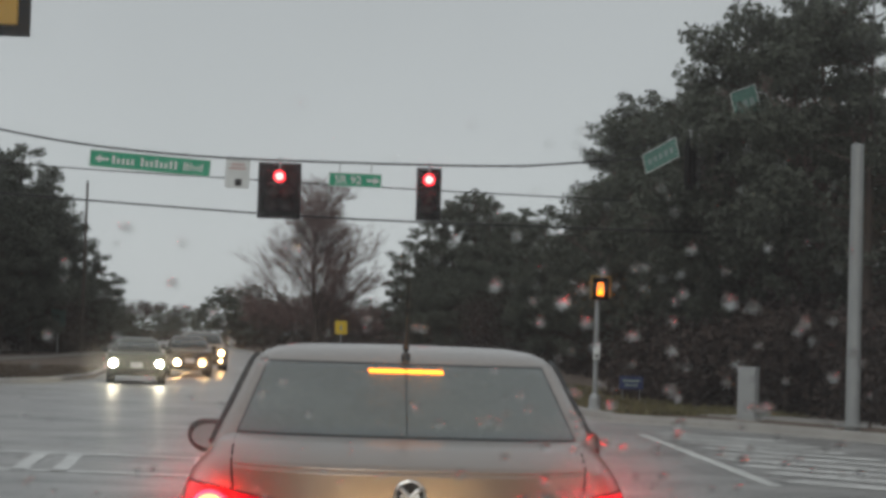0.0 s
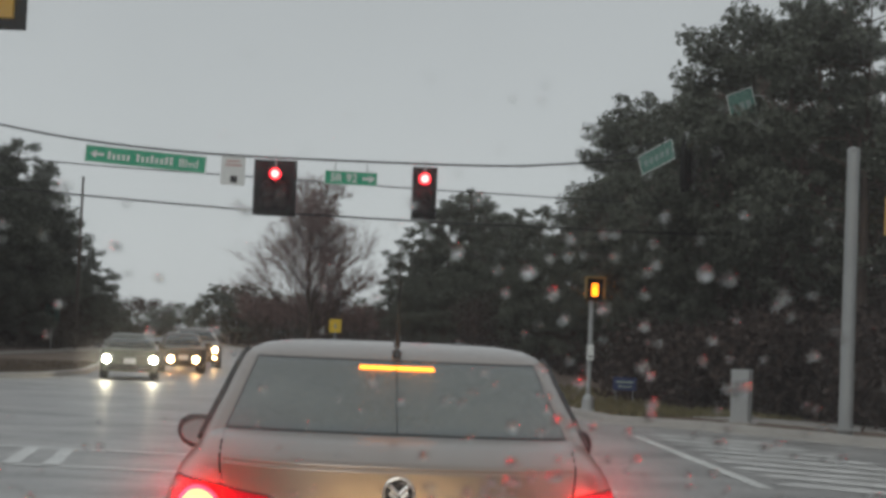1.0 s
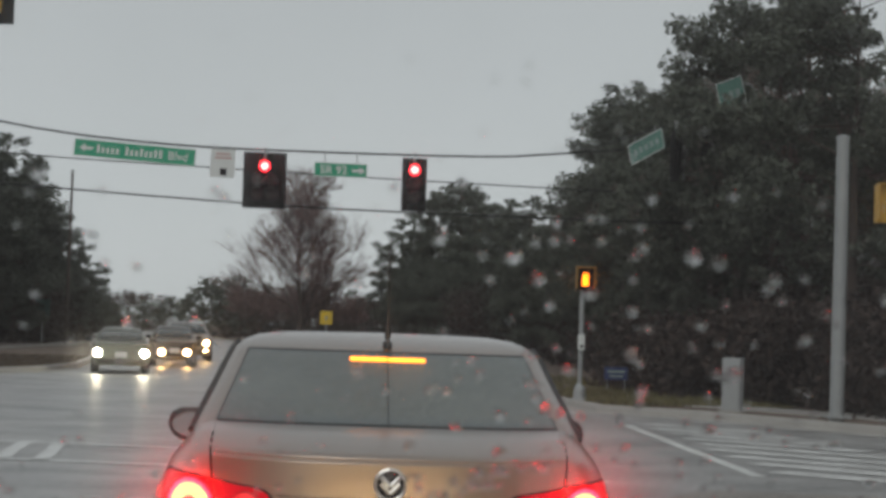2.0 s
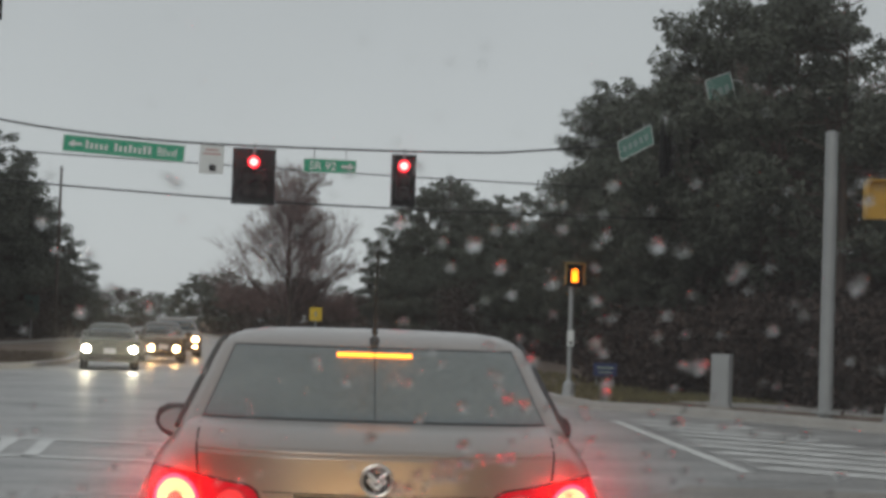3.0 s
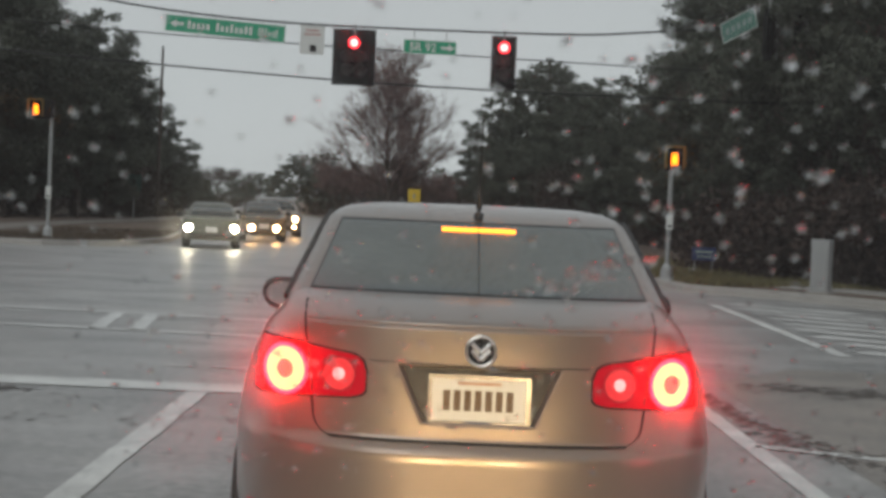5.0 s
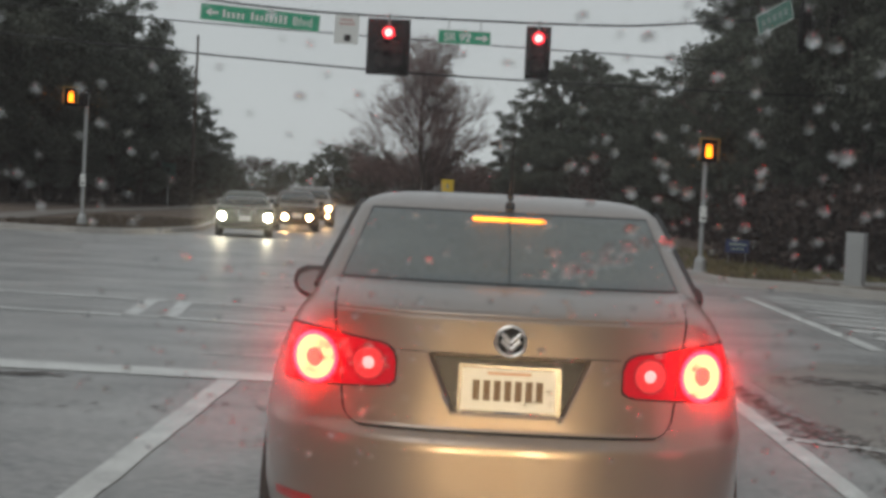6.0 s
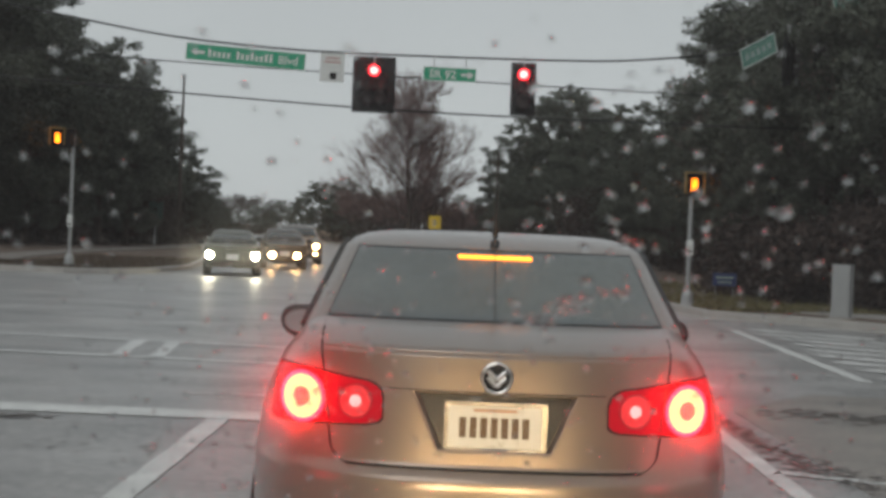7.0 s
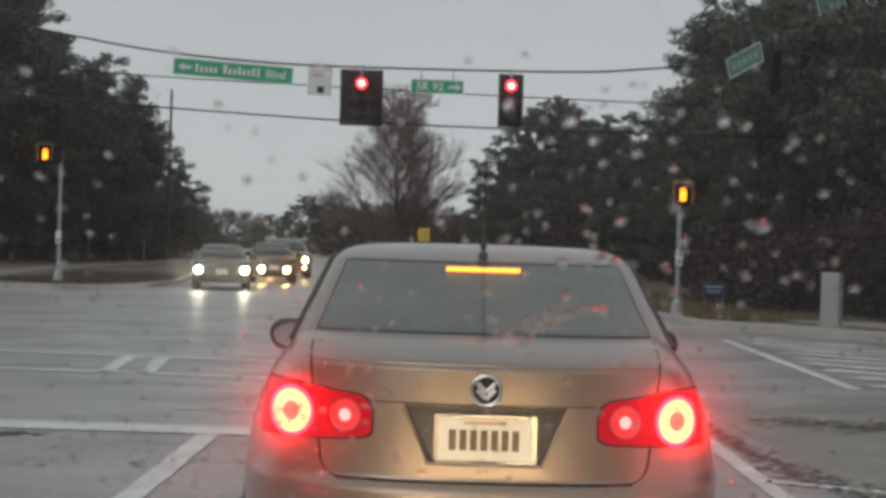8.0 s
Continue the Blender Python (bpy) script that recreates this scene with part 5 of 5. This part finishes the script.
for k, (x, y, h) in enumerate(LEFT_MID + ((-17.6, 88.0, 7.6), (-16.6, 91.0, 6.2), (-18.6, 90.0, 8.6))):
    rise(tall if k in (3, 4) else mid, x, y, 0.1, h * (1.1 if k in (3, 4) else 1.0))
for x, y, h in RIGHT_LOW + LEFT_LOW:
    rise(mid, x, y, 0.1, h)
for x, y, h in FAR_TREES:
    rise(light, x, y, 0.1, h)
for x, y, h in RIGHT_DOME:
    rise(mid, x, y, 0.1, h)
for x, y, h in RIGHT_FAR:
    rise(full, x, y, 0.1, h)
for x, y, h in RIGHT_TALL:
    rise(tall + full, x, y, 0.1, h)
# unseen trees added along both roads, darkening what the saloon reflects
for k in range(26):
    y = -44 + 2.8 * k
    if y < -17 or y > 18:
        rise(light, 20 + 7 * (k % 2) + g.uniform(-1.5, 1.5), y, 0.1, g.uniform(11, 14))
    if y < 8:
        rise(light, -21 - 7 * (k % 2) + g.uniform(-1.5, 1.5), y, 0.1, g.uniform(11, 14))
# and unseen ones close the road behind, added to darken the rear paint's reflections
for k in range(18):
    rise(light, -25.5 + 3 * k + g.uniform(-0.8, 0.8), -40 - 6 * (k % 2) + g.uniform(-1, 1), 0.1, g.uniform(13, 17))
for k in range(24):
    x, y = g.uniform(11.0, 18), g.uniform(33, 80)
    put(thin, x, y, 0.2, g.uniform(0, 360), g.uniform(0.7, 1.25))
for x, y in ((8.9, 57), (8.7, 50), (9.6, 52), (9.0, 44.5), (9.4, 47), (8.9, 41), (9.9, 43.6), (9.35, 38.6), (10.1, 39.5), (9.7, 36), (10.3, 34.6), (8.3, 63), (8.1, 70)):
    put(slim, x, y, 0.1, g.uniform(0, 360), g.uniform(0.55, 0.85))
for k in range(12):
    put(shrub, g.uniform(-9, -0.5), g.uniform(112, 135), 0, g.uniform(0, 360), g.uniform(0.8, 1.4))


def thicket(name, spots, seed, label):
    """Undergrowth that nobody could count: clumps of leaves and stems."""
    q = random.Random(seed)
    cs, rs = [], []
    for x0, x1, y0, y1, hmax, n in spots:
        for _ in range(n):
            h = q.uniform(0.2, hmax)
            cs.append((q.uniform(x0, x1), q.uniform(y0, y1), h))
            rs.append(q.uniform(0.5, 1.1))
    v, f = tufts(cs, rs, 170, 0.10, seed, 0.8)
    return tagged(raw(name, v, f, BRUSH), label, "undergrowth", kind="stuff")


thicket("undergrowth", [(9.6, 13, 34, 60, 3.0, 420), (8.0, 12, 58, 84, 3.0, 330), (4.5, 10, 84, 120, 3.4, 330), (13, 17, 28, 50, 3.5, 260), (17, 22, 22, 40, 3.5, 200), (6.3, 9.6, 36.5, 42, 1.6, 150), (6.8, 10, 32.5, 37, 1.6, 140), (7.9, 11, 29.6, 33, 1.8, 120), (8.9, 13, 26.8, 30, 2.0, 120), (10.5, 15, 24.0, 27.4, 2.2, 110), (12.5, 20, 20.5, 24.5, 2.4, 140), (9.2, 12, 25.3, 27.6, 1.6, 60)], 3, "tangled brown undergrowth at the edge of the wood")
thicket("undergrowth", [(-34, -19, 74, 84, 3.2, 340), (-19.6, -15.7, 84, 98, 2.8, 260), (-42, -24, 64, 76, 3.4, 300), (-30, -18.5, 98, 135, 3.0, 300)], 4, "dark tangled undergrowth under the pines")
thicket("undergrowth", [(-13, 6, 140, 165, 3.4, 420), (-45, -26, 205, 235, 4.5, 320)], 6, "distant dark scrub beyond the road")


# ---------------------------------------------------------------- rain on the windscreen that the camera looks through
PANE = mat("windscreen_glass", (0.9, 0.95, 0.93), rough=0.02)
pn, pk = PANE.node_tree.nodes, PANE.node_tree.links
clear, gloss, mixed = pn.new("ShaderNodeBsdfTransparent"), pn.new("ShaderNodeBsdfGlossy"), pn.new("ShaderNodeMixShader")
film, wet = pn.new("ShaderNodeBsdfTranslucent"), pn.new("ShaderNodeMixShader")
clear.inputs["Color"].default_value = (0.98, 0.99, 0.985, 1)
film.inputs["Color"].default_value = (0.95, 0.95, 0.95, 1)
gloss.inputs["Roughness"].default_value = 0.02
mixed.inputs["Fac"].default_value = 0.008
# a thin film of rain and grease scatters a little of the daylight
wet.inputs["Fac"].default_value = 0.016
pk.new(clear.outputs[0], mixed.inputs[1])
pk.new(gloss.outputs[0], mixed.inputs[2])
pk.new(mixed.outputs[0], wet.inputs[1])
pk.new(film.outputs[0], wet.inputs[2])
# and the wet smear spreads bright lamps into a soft halo
halo, glare = pn.new("ShaderNodeBsdfRefraction"), pn.new("ShaderNodeMixShader")
face = pn.new("ShaderNodeCombineXYZ")
face.inputs["Y"].default_value = -1.0
pk.new(face.outputs[0], halo.inputs["Normal"])
halo.inputs["IOR"].default_value, halo.inputs["Roughness"].default_value = 1.05, 0.37
glare.inputs["Fac"].default_value = 0.016
pk.new(wet.outputs[0], glare.inputs[1])
pk.new(halo.outputs[0], glare.inputs[2])
bloom, haze = pn.new("ShaderNodeBsdfRefraction"), pn.new("ShaderNodeMixShader")
pk.new(face.outputs[0], bloom.inputs["Normal"])
bloom.inputs["IOR"].default_value, bloom.inputs["Roughness"].default_value = 1.05, 0.80
haze.inputs["Fac"].default_value = 0.010
pk.new(glare.outputs[0], haze.inputs[1])
pk.new(bloom.outputs[0], haze.inputs[2])
pk.new(haze.outputs[0], pn["Material Output"].inputs["Surface"])
WATER = bpy.data.materials.new("rain_water")
WATER.use_nodes = True
wb = WATER.node_tree.nodes["Principled BSDF"]
wb.inputs["Transmission Weight"].default_value = 1.0
wb.inputs["IOR"].default_value = 1.33
wb.inputs["Roughness"].default_value = 0.10
wb.inputs["Base Color"].default_value = (1, 1, 1, 1)

# the car that the camera rides in
own = thing("suv_car", "dark grey car with lit headlights, raindrops on its windscreen", "car", x=-0.1, y=-3.78)
OWNPAINT = paint("dark_grey_paint", (0.05, 0.052, 0.055))
OWN = [(0.26, 0.84, -1.10, -0.10, 0.06, 0.4), (0.45, 0.92, -1.14, -0.02, 0.06, 0.45), (0.70, 0.93, -1.14, 0.0, 0.06, 0.5), (0.88, 0.92, -1.14, -0.08, 0.06, 0.55), (0.95, 0.90, -1.13, -0.30, 0.06, 0.5), (1.02, 0.86, -1.12, -0.60, 0.06, 0.4)]
part("body", loft(OWN, [0.26, 0.35, 0.45, 0.58, 0.70, 0.80, 0.88, 0.92, 0.95, 0.99, 1.02]), OWNPAINT, own, smooth=True)
part("scuttle", box(1.42, 0.50, 0.17, 0, -0.93, 1.00, 0.04), TRIM, own, "black plastic scuttle panel")
part("roof", box(1.26, 2.6, 0.06, 0, -2.98, 1.735, 0.025), OWNPAINT, own)
part("tailgate", box(1.72, 0.10, 1.42, 0, -4.26, 0.33, 0.03), OWNPAINT, own)
part("grille", box(0.95, 0.05, 0.16, 0, -0.02, 0.60, 0.015), TRIM, own, "black grille")
for side in (-1, 1):
    part("front_pillar", tube([(0.70 * side, -0.84, 1.16), (0.67 * side, -1.25, 1.46), (0.62 * side, -1.62, 1.75)], 0.035, 8), OWNPAINT, own)
    part("centre_pillar", tube([(0.80 * side, -2.6, 0.98), (0.62 * side, -2.7, 1.75)], 0.04, 8), OWNPAINT, own)
    part("rear_pillar", tube([(0.80 * side, -4.2, 0.98), (0.62 * side, -4.2, 1.75)], 0.05, 8), OWNPAINT, own)
    part("door", box(0.10, 3.14, 0.72, 0.86 * side, -2.69, 0.30, 0.03), OWNPAINT, own)
    part("headlamp", box(0.30, 0.06, 0.15, 0.62 * side, -0.10, 0.62, 0.03), HEADLAMP, own, "lit headlamp")
    part("wiper", tube([(-0.05 + 0.30 * side, -0.78, 1.182), (-0.40 + 0.30 * side, -0.75, 1.185)], 0.012, 6), TRIM, own, "black wiper blade at rest")
    for wy in (-0.90, -3.70):
        wheel(0.83 * side, wy, 0.35, side, own)

pane = part("windscreen", box(1.3, 0.95, 0.005, 0, 0, -0.006, 0.002), PANE, own, "sloping windscreen spotted with raindrops")
pane.matrix_basis = pose(0.01, -1.19, 1.47, 34, 0, 180)
pane.visible_shadow = False
drops = []
for squash in (0.14, 0.21, 0.32):
    bm = bmesh.new()
    rings = []
    for k in range(4):
        a = math.pi / 2 * k / 4
        rings.append([bm.verts.new((math.cos(a) * math.cos(t) * random.uniform(0.93, 1.07), math.cos(a) * math.sin(t) * random.uniform(0.93, 1.07), squash * math.sin(a))) for t in [2 * math.pi * i / 10 for i in range(10)]])
    tip = bm.verts.new((0, 0, squash))
    for r, s in zip(rings, rings[1:]):
        for i in range(10):
            bm.faces.new((r[i], r[(i + 1) % 10], s[(i + 1) % 10], s[i]))
    for i in range(10):
        bm.faces.new((rings[-1][i], rings[-1][(i + 1) % 10], tip))
    bm.faces.new(rings[0][::-1])
    me = bpy.data.meshes.new("raindrop")
    bm.to_mesh(me)
    bm.free()
    me.shade_smooth()
    me.set_sharp_from_angle(angle=radians(50))
    me.materials.append(WATER)
    drops.append(me)
rain = random.Random(23)


def drop(u, v, r):
    """A drop u metres to the right and v up the slope from the middle of the glass."""
    d = new("raindrop", rain.choice(drops))
    d.parent = pane
    d.matrix_basis = Matrix.LocRotScale((-u, v, 0.0001), Euler((0, 0, rain.uniform(-0.4, 0.4))), (r * rain.uniform(0.85, 1.25), r * rain.uniform(1.2, 1.9), r))


for k in range(330):
    u, v = rain.uniform(-0.20, 0.22), rain.uniform(-0.30, 0.10)
    r = 0.0013 * rain.choice((0.6, 0.8, 0.9, 1.0, 1.1, 1.3))
    drop(u, v, r)
for k in range(52):
    drop(rain.uniform(0.02, 0.20), rain.uniform(-0.10, 0.07), 0.0016 * rain.choice((0.7, 0.9, 1.1, 1.3)))
for k in range(95):
    drop(rain.uniform(-0.16, -0.02), rain.uniform(-0.30, -0.10), 0.0010 * rain.uniform(0.6, 1.4))
for k in range(60):
    drop(rain.uniform(-0.08, 0.10), rain.uniform(-0.24, -0.08), 0.0011 * rain.uniform(0.6, 1.4))
for k in range(7):
    drop(rain.uniform(0.09, 0.20), rain.uniform(-0.02, 0.09), 0.0024 * rain.uniform(0.8, 1.25))
# fine specks higher up
for k in range(45):
    drop(rain.uniform(-0.05, 0.18), rain.uniform(0.06, 0.16), 0.0006 * rain.uniform(0.7, 1.3))
# a swarm of small drops that the wiper left
for k in range(46):
    t = rain.random()
    drop(0.027 + 0.034 * t + rain.gauss(0, 0.004), -0.098 + 0.022 * t + rain.gauss(0, 0.006), 0.0012 * rain.uniform(0.7, 1.4))
